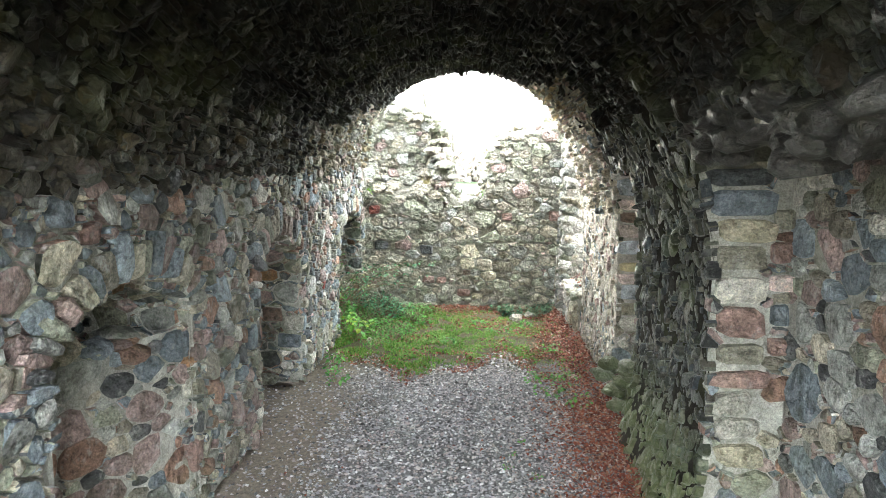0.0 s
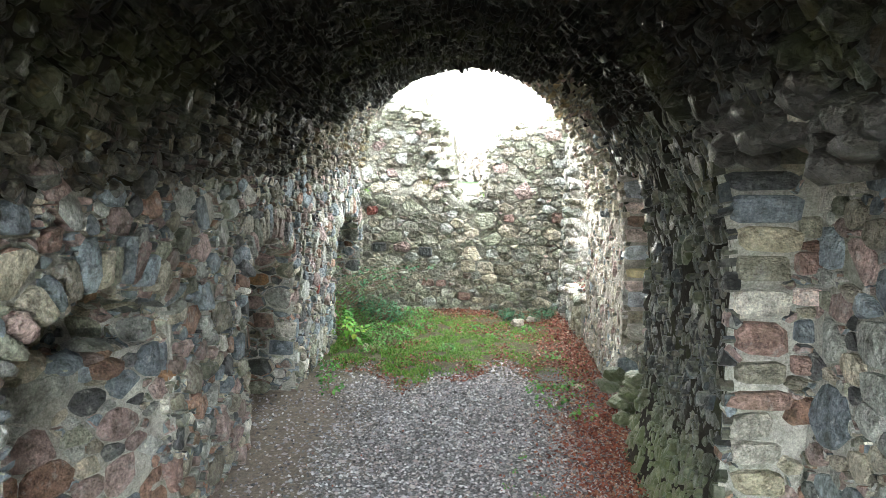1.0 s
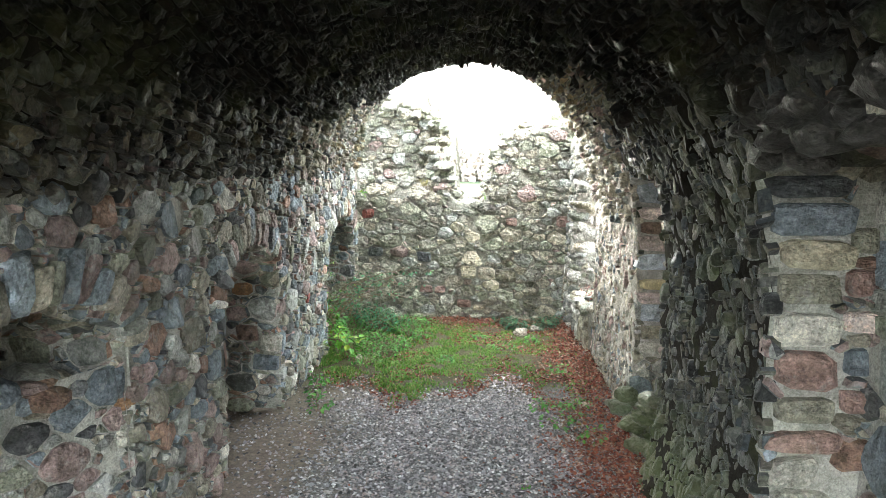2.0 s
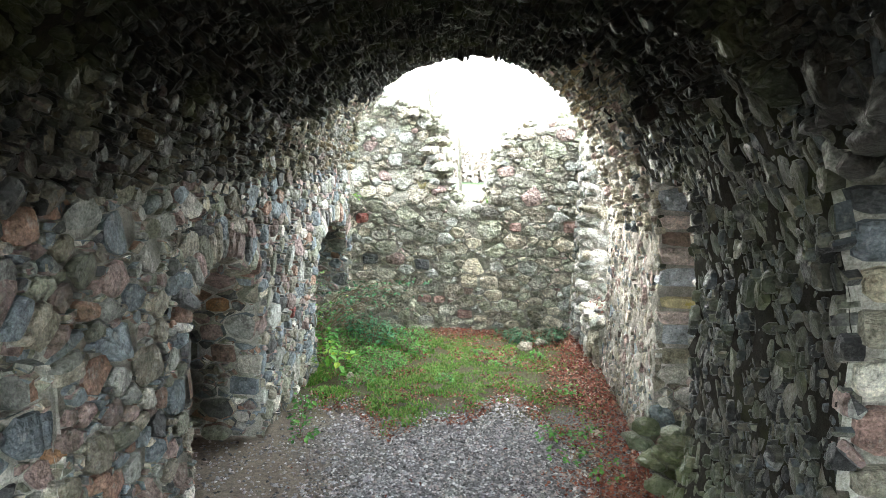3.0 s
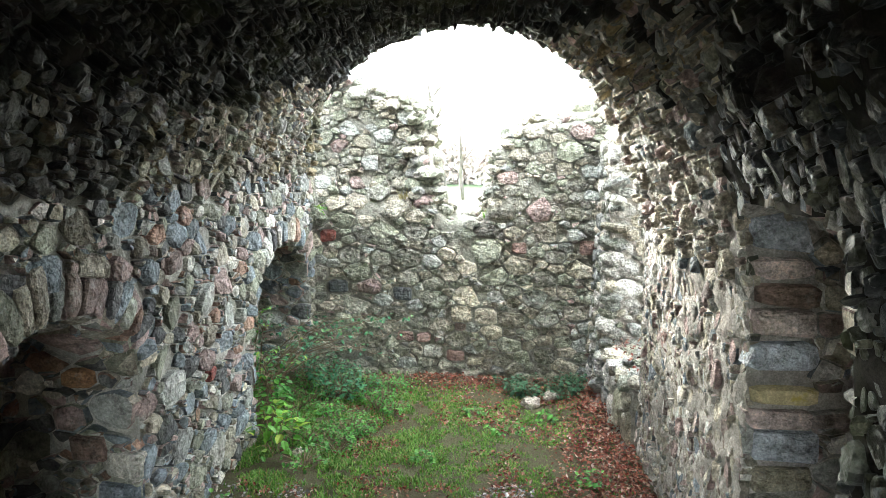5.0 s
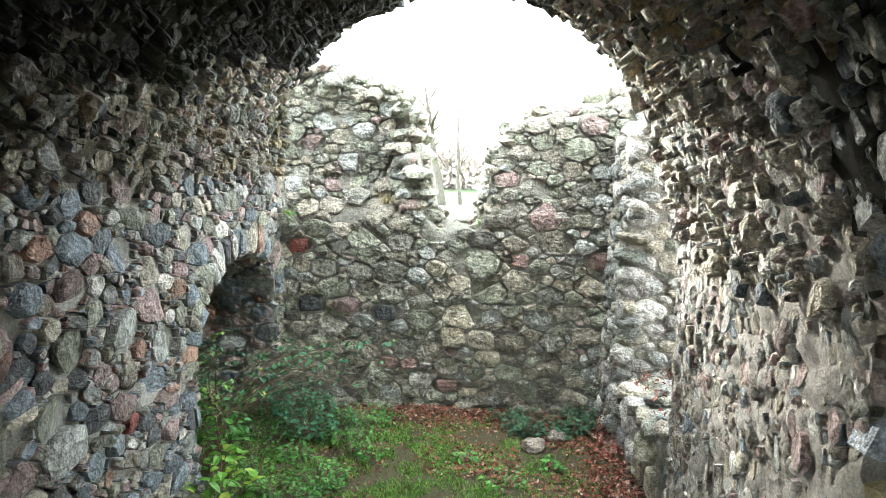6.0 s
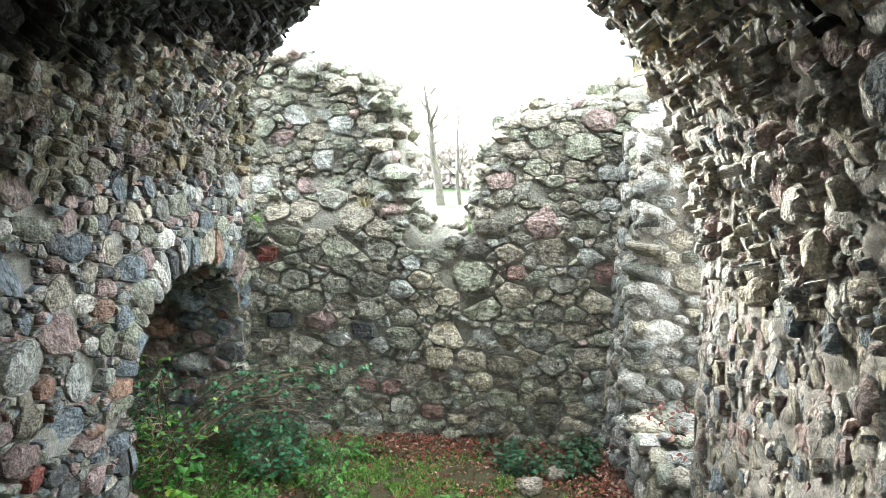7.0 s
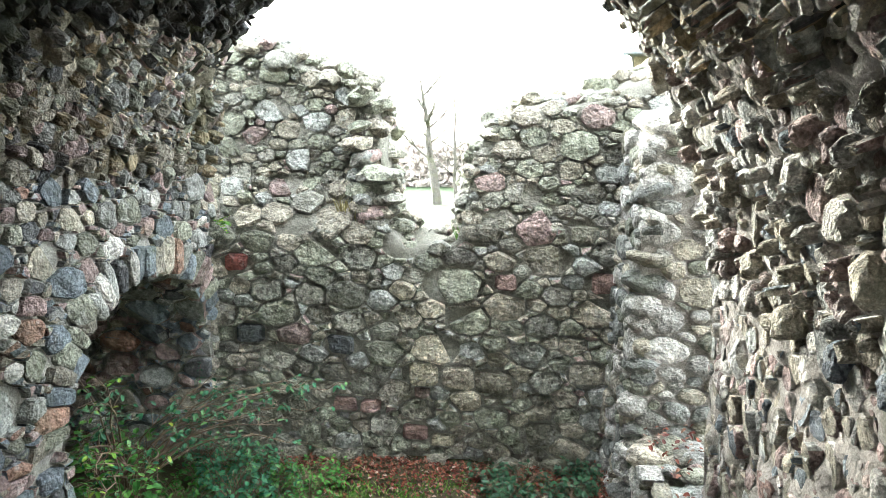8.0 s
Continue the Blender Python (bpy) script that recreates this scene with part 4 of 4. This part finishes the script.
def scatter_pebbles():
    """Loose gravel on the floor of the passage."""
    rng = np.random.default_rng(4)
    n = 40000
    x, y = rng.uniform(-1.75, 0.8, n), rng.uniform(2.85, 5.7, n)
    keep = []
    for a, b in zip(x, y):
        if inside_plan(a, b):
            soil = max(0.0, min(1.0, (-a - 0.65) / 0.4)) * 0.82
            if rng.random() > soil and b < grass_edge(a) + 0.2 * mask(a, b, 3, 1.0) + 0.12 * rng.random():
                keep.append((a, b))
    octa = np.array([(1, 0, 0), (0, 1, 0), (-1, 0, 0), (0, -1, 0), (0, 0, 1), (0, 0, -1)], float)
    tri = [(0, 1, 4), (1, 2, 4), (2, 3, 4), (3, 0, 4), (1, 0, 5), (2, 1, 5), (3, 2, 5), (0, 3, 5)]
    pile = Pile()
    for a, b in keep:
        r = rng.uniform(0.004, 0.0105) * (1.6 if rng.random() < 0.04 else 1)
        ang = rng.uniform(0, 6.28)
        c, s = math.cos(ang), math.sin(ang)
        v = octa * (r * rng.uniform(0.9, 1.6), r, r * rng.uniform(0.5, 0.9)) + rng.normal(0, r * 0.18, (6, 3))
        z = ground_z(a, b)
        pile.add([(a + p[0] * c - p[1] * s, b + p[0] * s + p[1] * c, z + p[2] + r * 0.25) for p in v], tri)
    m, nn, l, bsdf = nodes_of("gravel")
    geo = nn.new("ShaderNodeNewGeometry")
    col = ramp(nn, l, geo.outputs["Random Per Island"], [(0.0, (0.03, 0.028, 0.028)), (0.3, (0.14, 0.132, 0.135)), (0.6, (0.31, 0.295, 0.305)), (0.8, (0.28, 0.22, 0.2)), (1.0, (0.62, 0.6, 0.605))])
    l.new(mix(nn, l, "MULTIPLY", 0.6, col, ramp(nn, l, noise_node(nn, l, geo.outputs["Position"], 220, 3), [(0.3, (0.5, 0.5, 0.5)), (0.7, (1.4, 1.4, 1.4))])), bsdf.inputs["Base Color"])
    bsdf.inputs["Roughness"].default_value = 0.55
    tagged(mesh_object("gravel", pile.v, pile.f, m, smooth=False), "loose grey and pinkish gravel on the floor", "gravel", kind="stuff")


def inside_plan(x, y):
    """Whether a spot lies on the open floor, recesses included."""
    if y > 7.36 or x > XR:
        return False
    if x > XL + 0.01:
        return not (y > 6.87 and x > 0.77)
    return any(o[0] + 0.03 < y < o[1] - 0.03 and x > o[4] + 0.03 for o in LEFT_OPEN)


def leaf_verts(at, ang, tilt, roll, length, width, curl, fold=0.25):
    """A pointed leaf: outline of six points about a folded midrib."""
    m = Matrix.Translation(at) @ Euler((roll, tilt, ang), "XYZ").to_matrix().to_4x4()
    pts = [(0, 0, 0), (0.3, 0.8, fold), (0.7, 0.75, fold), (1, 0, 0), (0.7, -0.75, fold), (0.3, -0.8, fold), (0.5, 0, 0)]
    out = []
    for px, py, pz in pts:
        out.append(tuple(m @ Vector((px * length, py * width / 2, pz * width * 0.5 - curl * length * px * px))))
    return out, [(0, 6, 1), (1, 6, 2), (2, 6, 3), (3, 6, 4), (4, 6, 5), (5, 6, 0)]


M_DEAD = leafy_material("fallen_leaves", [(0, (0.06, 0.02, 0.015)), (0.35, (0.17, 0.048, 0.03)), (0.65, (0.25, 0.085, 0.048)), (0.88, (0.27, 0.16, 0.11)), (1, (0.42, 0.32, 0.26))], 0.7, 0.1)
M_GRASS = leafy_material("short_grass", [(0, (0.06, 0.14, 0.018)), (0.5, (0.1, 0.23, 0.03)), (0.8, (0.17, 0.32, 0.05)), (0.9, (0.24, 0.23, 0.08)), (1, (0.26, 0.18, 0.09))], 0.5)
M_HERB = leafy_material("herb_leaves", [(0, (0.03, 0.11, 0.02)), (0.5, (0.07, 0.22, 0.035)), (1, (0.15, 0.34, 0.065))], 0.45)
M_IVY = leafy_material("ivy_leaves", [(0, (0.02, 0.06, 0.025)), (0.6, (0.035, 0.1, 0.045)), (1, (0.08, 0.17, 0.08))], 0.35)
M_BUSH = leafy_material("shrub_leaves", [(0, (0.02, 0.085, 0.04)), (0.6, (0.05, 0.18, 0.085)), (1, (0.15, 0.3, 0.1))], 0.45)
M_BROAD = leafy_material("broad_leaves", [(0, (0.07, 0.2, 0.025)), (0.6, (0.14, 0.32, 0.04)), (1, (0.35, 0.42, 0.06))], 0.4, 0.35)
M_STEM = leafy_material("plant_stems", [(0, (0.12, 0.08, 0.05)), (1, (0.28, 0.2, 0.14))], 0.7, 0)
M_STRAW = leafy_material("dry_straw", [(0, (0.25, 0.2, 0.08)), (1, (0.5, 0.45, 0.22))], 0.7)


def scatter_leaves():
    rng = random.Random(8)
    pile = Pile()

    def drop(x, y, z, size):
        a, f = leaf_verts((x, y, z), rng.uniform(0, 6.28), rng.uniform(-0.5, 0.5), rng.uniform(-0.5, 0.5), size, size * rng.uniform(0.5, 0.8), rng.uniform(-0.5, 0.7), rng.uniform(0, 0.9))
        pile.add(a, f)

    spots = []
    for i in range(7500):
        y = rng.uniform(2.9, 7.2)
        wide = float(np.interp(y, [2.9, 3.6, 4.4, 5.0, 6.0, 7.2], [0.32, 0.3, 0.25, 0.18, 0.22, 0.2]))
        x = 0.78 - abs(rng.gauss(0, wide * 0.75)) + 0.02
        spots.append((x, y))
    for i in range(4200):
        y = rng.uniform(2.4, 4.6)
        spots.append((0.8 - abs(rng.gauss(0, 0.2)), y))
    for i in range(3200):
        spots.append((rng.uniform(-0.95, 0.76), 7.36 - abs(rng.gauss(0, 0.22))))
    for i in range(16000):
        x, y = rng.uniform(-1.2, 0.75), rng.uniform(4.75, 7.1)
        if y > grass_edge(x) - 0.12 and (mask(x, y, 2.2, 5.0) + (0.6 if abs(y - grass_edge(x)) < 0.16 else 0) + (x + 0.2) * 0.4 + 0.12) > rng.random() * 0.7:
            spots.append((x, y))
    for i in range(110):
        spots.append((rng.uniform(-1.1, 0.75), rng.uniform(3.0, 5.2)))
    for x, y in spots:
        if inside_plan(x, y) and x < 0.8:
            heap = 0.05 * math.exp(-((x - 0.78) / 0.15) ** 2)
            drop(x, y, ground_z(x, y) + 0.012 + heap * rng.random(), rng.uniform(0.01, 0.027))
    for i in range(170):
        drop(rng.uniform(0.8, 1.3), rng.uniform(6.15, 6.85), 0.45 + rng.random() * 0.03, rng.uniform(0.016, 0.034))
    tagged(mesh_object("leaf_litter", pile.v, pile.f, M_DEAD, smooth=False), "fallen red-brown autumn leaves along the walls", "leaves", kind="stuff")


def scatter_grass():
    rng = random.Random(15)
    pile = Pile()
    tries = 0
    while tries < 190000:
        tries += 1
        x, y = rng.uniform(-1.3, 0.75), rng.uniform(4.85, 7.25)
        d = (y - grass_edge(x)) / 0.25 + 0.8 * mask(x, y, 4, 3.0)
        dens = min(1.0, max(0.0, d)) * (0.5 + 1.5 * mask(x, y, 3.4, 21.0)) * float(np.interp(x, [-1.3, 0.0, 0.45, 0.75], [1.0, 0.85, 0.4, 0.1])) * float(np.interp(y, [6.7, 7.25], [1, 0.15]))
        if rng.random() > dens or not inside_plan(x, y):
            continue
        h = rng.uniform(0.008, 0.026) * (1.15 if x < -0.3 else 0.8)
        a = rng.uniform(0, 6.28)
        dx, dy, w = math.cos(a), math.sin(a), rng.uniform(0.0022, 0.004)
        b = rng.uniform(0.2, 1.1) * h
        z = ground_z(x, y) - 0.004
        pile.add([(x - dy * w, y + dx * w, z), (x + dy * w, y - dx * w, z), (x + dx * b * 0.35 + dy * w * 0.8, y + dy * b * 0.35 - dx * w * 0.8, z + h * 0.65),
                  (x + dx * b * 0.35 - dy * w * 0.8, y + dy * b * 0.35 + dx * w * 0.8, z + h * 0.65), (x + dx * b, y + dy * b, z + h)], [(0, 1, 2, 3), (3, 2, 4)])
    tagged(mesh_object("grass", pile.v, pile.f, M_GRASS, smooth=False), "short green grass over the trodden earth", "grass", kind="stuff")


def tube(pile, pts, r0, r1, sides=5):
    rings = []
    for i, p in enumerate(pts):
        p = Vector(p)
        d = (Vector(pts[min(i + 1, len(pts) - 1)]) - Vector(pts[max(i - 1, 0)])).normalized()
        a = d.orthogonal().normalized()
        b = d.cross(a)
        r = r0 + (r1 - r0) * i / (len(pts) - 1)
        rings.append([tuple(p + (a * math.cos(6.283 * k / sides) + b * math.sin(6.283 * k / sides)) * r) for k in range(sides)])
    faces = []
    for i in range(len(rings) - 1):
        for k in range(sides):
            j = (k + 1) % sides
            faces.append((i * sides + k, i * sides + j, (i + 1) * sides + j, (i + 1) * sides + k))
    pile.add([v for r in rings for v in r], faces)


def herb(x, y, rng, spread, height, count, size, material, label, name="herb", group="herbs on the floor"):
    """A low clump of leafy stalks growing from one root."""
    plant = new(name, None)
    plant.location = (x, y, ground_z(x, y))
    tagged(plant, label, "plant", group)
    stems, leaves = Pile(), Pile()
    for i in range(count):
        a, d = rng.uniform(0, 6.28), spread * math.sqrt(rng.random())
        tip = Vector((math.cos(a) * d, math.sin(a) * d, height * rng.uniform(0.35, 1.0)))
        foot = tip * 0.25
        foot.z = 0
        mid = (foot + tip) / 2 + Vector((0, 0, height * 0.12))
        tube(stems, [foot, mid, tip], 0.0022, 0.0012, 4)
        for k in range(3):
            s = size * rng.uniform(0.6, 1.15)
            v, f = leaf_verts(tip - Vector((0, 0, k * height * 0.14)), a + rng.uniform(-1.6, 1.6), rng.uniform(-0.5, 0.5), rng.uniform(-0.5, 0.5), s, s * rng.uniform(0.6, 0.85), rng.uniform(0, 0.4), 0.2)
            leaves.add(v, f)
    mesh_object("stalk", stems.v, stems.f, M_STEM, plant)
    mesh_object("foliage", leaves.v, leaves.f, material, plant, smooth=False)


def plants():
    rng = random.Random(19)
    for i in range(38):
        x, y = rng.uniform(-1.28, -0.55), rng.uniform(5.75, 7.15)
        if x > -0.8 and y < 6.1:
            continue
        herb(x, y, rng, rng.uniform(0.09, 0.16), rng.uniform(0.05, 0.13), 36, 0.025, M_HERB, "low green nettle-like herbs in the turf")
    for i in range(5):
        herb(rng.uniform(-1.9, -1.35), rng.uniform(6.2, 7.1), rng, 0.15, 0.25, 24, 0.05, M_HERB, "taller green herbs inside the arched recess")
    for i in range(9):
        herb(rng.uniform(-1.28, -0.7), rng.uniform(6.75, 7.2), rng, 0.14, rng.uniform(0.12, 0.24), 42, 0.034, M_BUSH, "dense dark green herbs below the shrub")
    for x, y in ((-1.2, 6.12), (-1.3, 6.35), (-1.12, 5.95)):
        herb(x, y, rng, 0.13, 0.2, 11, 0.065, M_BROAD, "broad bright-green leaves by the arch foot", "broadleaf_plant")
    for i in range(12):
        herb(rng.uniform(0.1, 0.72), rng.uniform(6.95, 7.28), rng, rng.uniform(0.07, 0.13), 0.08, 34, 0.032, M_IVY, "dark green ivy at the foot of the wall", "ivy_clump")
    for x, y, s in ((0.45, 4.72, 0.12), (0.58, 4.95, 0.13), (0.36, 4.98, 0.08), (0.56, 5.75, 0.09), (0.13, 6.35, 0.1), (-0.05, 6.6, 0.07), (0.62, 4.55, 0.1), (-0.75, 6.3, 0.09), (-0.3, 5.9, 0.06), (0.4, 6.55, 0.06)):
        herb(x, y, rng, s, 0.06, 20, 0.032, M_HERB, "small flat rosette of green leaves")
    for x, y in ((-1.12, 5.05), (-1.17, 5.3), (-1.05, 4.85)):
        herb(x, y, rng, 0.07, 0.1, 12, 0.04, M_HERB, "small green weed at the wall foot")
    for x, y in ((0.12, 3.6), (0.2, 3.95), (0.16, 3.75), (0.25, 3.5)):
        herb(x, y, rng, 0.03, 0.03, 7, 0.015, M_HERB, "tiny green tuft in the gravel")


def shrub():
    """The straggling shrub that leans out of the far recess."""
    rng = random.Random(27)
    bush = new("shrub", None)
    bush.location = (-1.55, 6.85, 0.0)
    tagged(bush, "straggling shrub with thin bare twigs and small leaves", "shrub")
    leaves, pale = Pile(), Pile()
    ends = [(0.75, 0.1, 0.72), (0.62, -0.05, 0.62), (0.85, 0.2, 0.6), (0.45, -0.3, 0.85), (0.2, -0.45, 0.95), (0.1, -0.55, 0.7), (0.35, -0.6, 0.45),
            (0.5, 0.25, 0.5), (0.65, 0.3, 0.4), (0.3, 0.2, 0.78), (0.8, -0.1, 0.45), (0.25, -0.65, 0.6), (0.15, -0.35, 1.0), (0.55, 0.1, 0.8), (0.9, 0.15, 0.72), (0.4, -0.45, 0.6), (0.7, 0.25, 0.66), (0.05, -0.2, 0.8)]
    for j, e in enumerate(ends):
        e = Vector((e[0], e[1], e[2] * 0.7)) + Vector((rng.uniform(-0.06, 0.06), rng.uniform(-0.06, 0.06), rng.uniform(-0.05, 0.05)))
        foot = Vector((rng.uniform(-0.08, 0.1), rng.uniform(-0.1, 0.1), 0))
        pts = []
        for i in range(8):
            k = i / 7
            p = foot.lerp(e, k) + Vector((0, 0, 0.16 * math.sin(math.pi * k) * e.length))
            pts.append(p + Vector((rng.uniform(-1, 1), rng.uniform(-1, 1), rng.uniform(-1, 1))) * 0.012)
        pile = Pile()
        tube(pile, pts, 0.006, 0.0018)
        side = []
        for i in range(3, 8):
            for rep_ in range(2):
                q = pts[i] + Vector((rng.uniform(-0.12, 0.16), rng.uniform(-0.15, 0.12), rng.uniform(-0.08, 0.1)))
                tube(pile, [pts[i], (pts[i] + q) / 2 + Vector((0, 0, 0.015)), q], 0.0022, 0.0009, 4)
                side.append((pts[i], q))
        mesh_object("branch", pile.v, pile.f, M_STEM, bush)
        for a, b in side:
            for k in range(rng.randint(3, 8)):
                s = rng.uniform(0.017, 0.036)
                v, f = leaf_verts(a.lerp(b, rng.uniform(0.3, 1.05)), rng.uniform(0, 6.28), rng.uniform(-0.4, 0.7), rng.uniform(-0.5, 0.5), s, s * 0.6, 0.25, 0.15)
                (pale if b.y < -0.3 and rng.random() < 0.45 else leaves).add(v, f)
    mesh_object("foliage", leaves.v, leaves.f, M_BUSH, bush, smooth=False)
    mesh_object("young_foliage", pale.v, pale.f, M_BROAD, bush, "fresh yellow-green young leaves", smooth=False)


def fern_and_tufts():
    rng = random.Random(33)
    fern = new("fern", None)
    fern.location = (-1.24, 7.36, 1.24)
    tagged(fern, "small bright fern rooted in the wall joint", "fern")
    pile = Pile()
    for j in range(5):
        a = rng.uniform(-1.2, 0.6)
        for i in range(7):
            k = i / 7
            p = Vector((math.cos(a) * 0.1 * k, -0.03 - 0.05 * k, math.sin(a) * 0.1 * k + 0.02))
            for s in (-1, 1):
                v, f = leaf_verts(p, a + s * 1.2, rng.uniform(-0.3, 0.3), 1.2, 0.03 * (1.1 - k), 0.01, 0.1)
                pile.add(v, f)
    mesh_object("fronds", pile.v, pile.f, M_BROAD, fern, smooth=False)
    for x, z, dry in ((-0.55, 1.27, True), (-0.47, 1.22, True), (-0.62, 1.33, True), (0.02, 1.19, False)):
        tuft = new("grass_tuft", None)
        tuft.location = (x, YF + 0.06, z)
        tagged(tuft, "tuft of dry grass on the broken ledge", "grass", "tufts on the wall")
        pile = Pile()
        for i in range(46):
            a, h, r = rng.uniform(0, 6.28), rng.uniform(0.03, 0.075), rng.uniform(0, 0.05)
            bx, by = math.cos(a) * r, math.sin(a) * r * 0.6
            tx, ty = bx + math.cos(a) * h * 0.6, by + math.sin(a) * h * 0.6
            pile.add([(bx - 0.002, by, -0.02), (bx + 0.002, by, -0.02), (tx, ty, h)], [(0, 1, 2)])
        mesh_object("blades", pile.v, pile.f, M_STRAW if dry else M_GRASS, tuft, smooth=False)


def loose_rocks():
    rng = random.Random(41)
    for x, y, r, label in ((0.30, 6.77, 0.062, "pale rounded rock lying in the ivy"), (0.44, 6.93, 0.05, "small pale rock lying among leaves"),
                           (0.63, 5.0, 0.035, "pale chip of stone among fallen leaves"), (-1.0, 5.95, 0.03, "pale pebble lying in the turf")):
        ob = boulder("rock", (0, 0, 0), r, rng, M_ROCK, None, 0.7, 3)
        ob.location = (x, y, ground_z(x, y) + r * 0.45)
        tagged(ob, label, "rock", "loose rocks")


# ---- outside: trees, hedge and a house beyond the breach ----
M_BARK = stone_material("grey_bark", [(0.08, 0.07, 0.06), (0.1, 0.09, 0.075)], True, 0.4, 0.1)
# twigs far paler than brown wood, distance haze mixed into the colour
M_TWIGS = leafy_material("hazed_brush", [(0, (0.34, 0.3, 0.26)), (0.6, (0.42, 0.37, 0.33)), (0.85, (0.46, 0.38, 0.35)), (1, (0.58, 0.54, 0.5))], 0.8, 0.1)
M_AUTUMN = leafy_material("yellow_autumn_leaves", [(0, (0.12, 0.08, 0.02)), (1, (0.26, 0.19, 0.06))], 0.6)


def tree(x, y, height, lean, seed, girth, label):
    rng = random.Random(seed)
    plant = new("tree", None)
    plant.location = (x, y, ground_z(x, y) - 0.05)
    tagged(plant, label, "tree", "bare trees on the lawn")
    trunk, limbs = Pile(), Pile()
    pts = [Vector((lean * height * k + rng.uniform(-0.05, 0.05), rng.uniform(-0.05, 0.05), height * k)) for k in np.linspace(0, 1, 9)]
    tube(trunk, pts, girth, girth * 0.2, 8)

    def limb(p, d, length, r, depth):
        q = [p]
        for i in range(4):
            d = (d + Vector((rng.uniform(-0.3, 0.3), rng.uniform(-0.3, 0.3), rng.uniform(-0.05, 0.25)))).normalized()
            q.append(q[-1] + d * length / 4)
        tube(limbs, q, r, r * 0.35, 4)
        if depth:
            for k in range(3):
                i = rng.randint(1, 4)
                limb(q[i], (d + Vector((rng.uniform(-1, 1), rng.uniform(-1, 1), rng.uniform(-0.2, 0.8)))).normalized(), length * 0.6, r * 0.5, depth - 1)

    for i in range(11):
        k = rng.uniform(0.35, 0.95)
        a = rng.uniform(0, 6.28)
        limb(pts[int(k * 8)], Vector((math.cos(a), math.sin(a), 0.6)).normalized(), height * 0.34 * (1.2 - k * 0.6), girth * 0.32, 2)
    mesh_object("trunk", trunk.v, trunk.f, M_BARK, plant)
    mesh_object("crown", limbs.v, limbs.f, M_BARK, plant, "bare leafless branches")


def brush(name, x0, x1, y0, y1, height, count, material, label, seed):
    rng = random.Random(seed)
    pile = Pile()
    for i in range(count):
        x, y = rng.uniform(x0, x1), rng.uniform(y0, y1)
        top = height * (0.65 + 0.5 * fbm((x, y, 0), 0.35, seed))
        z = top * rng.random() ** 0.8
        s = rng.uniform(0.2, 0.55)
        v, f = leaf_verts((x, y, z), rng.uniform(0, 6.28), rng.uniform(-1.4, 1.4), rng.uniform(-1.4, 1.4), s, s * 0.6, 0.2)
        pile.add(v, f)
    return tagged(mesh_object(name, pile.v, pile.f, material, smooth=False), label, name.replace("_", " "), kind="stuff")


def house():
    h = new("house", None)
    h.location = (3.85, 25.0, 0.0)
    h.rotation_euler = (0, 0, radians(-13))
    tagged(h, "ochre-rendered house with a grey eave and gutter", "house")
    w = Pile()
    box(w, 0.25, 9.0, 0.45, 8.0, 0.0, 4.67)
    mesh_object("wall", w.v, w.f, single_stone("ochre_render", (0.22, 0.18, 0.11)), h, smooth=False)
    r = Pile()
    r.add([(0, 0, 4.72), (9.3, 0, 4.72), (9.3, 4.2, 5.17), (0, 4.2, 5.17), (9.3, 8.4, 4.72), (0, 8.4, 4.72), (0, 0, 4.87), (9.3, 0, 4.87), (9.3, 4.2, 5.32), (0, 4.2, 5.32), (9.3, 8.4, 4.87), (0, 8.4, 4.87)],
          [(0, 1, 2, 3), (3, 2, 4, 5), (6, 9, 8, 7), (9, 11, 10, 8), (0, 6, 7, 1), (5, 4, 10, 11), (0, 3, 9, 6), (3, 5, 11, 9), (1, 7, 8, 2), (2, 8, 10, 4)])
    mesh_object("roof", r.v, r.f, single_stone("grey_roofing", (0.13, 0.13, 0.14)), h, smooth=False)
    g = Pile()
    tube(g, [(-0.05, -0.07, 4.73), (4.6, -0.07, 4.72), (9.3, -0.07, 4.71)], 0.08, 0.08, 8)
    mesh_object("gutter", g.v, g.f, single_stone("zinc", (0.22, 0.23, 0.25)), h)


scatter_pebbles()
scatter_leaves()
scatter_grass()
plants()
shrub()
fern_and_tufts()
loose_rocks()
tree(-1.8, 27.9, 4.3, -0.16, 3, 0.17, "slender leaning leafless tree on the lawn")
tree(-1.2, 28.2, 3.9, -0.03, 6, 0.08, "thin upright leafless tree on the lawn")
brush("hedge", -14, 12, 42, 45, 2.9, 36000, M_TWIGS, "leafless autumn brushwood beyond the lawn, paled by painted haze", 2)
brush("yellow_bush", 2.3, 3.3, 20.0, 20.8, 2.6, 1500, M_AUTUMN, "yellow autumn bush beside the house", 9)
house()
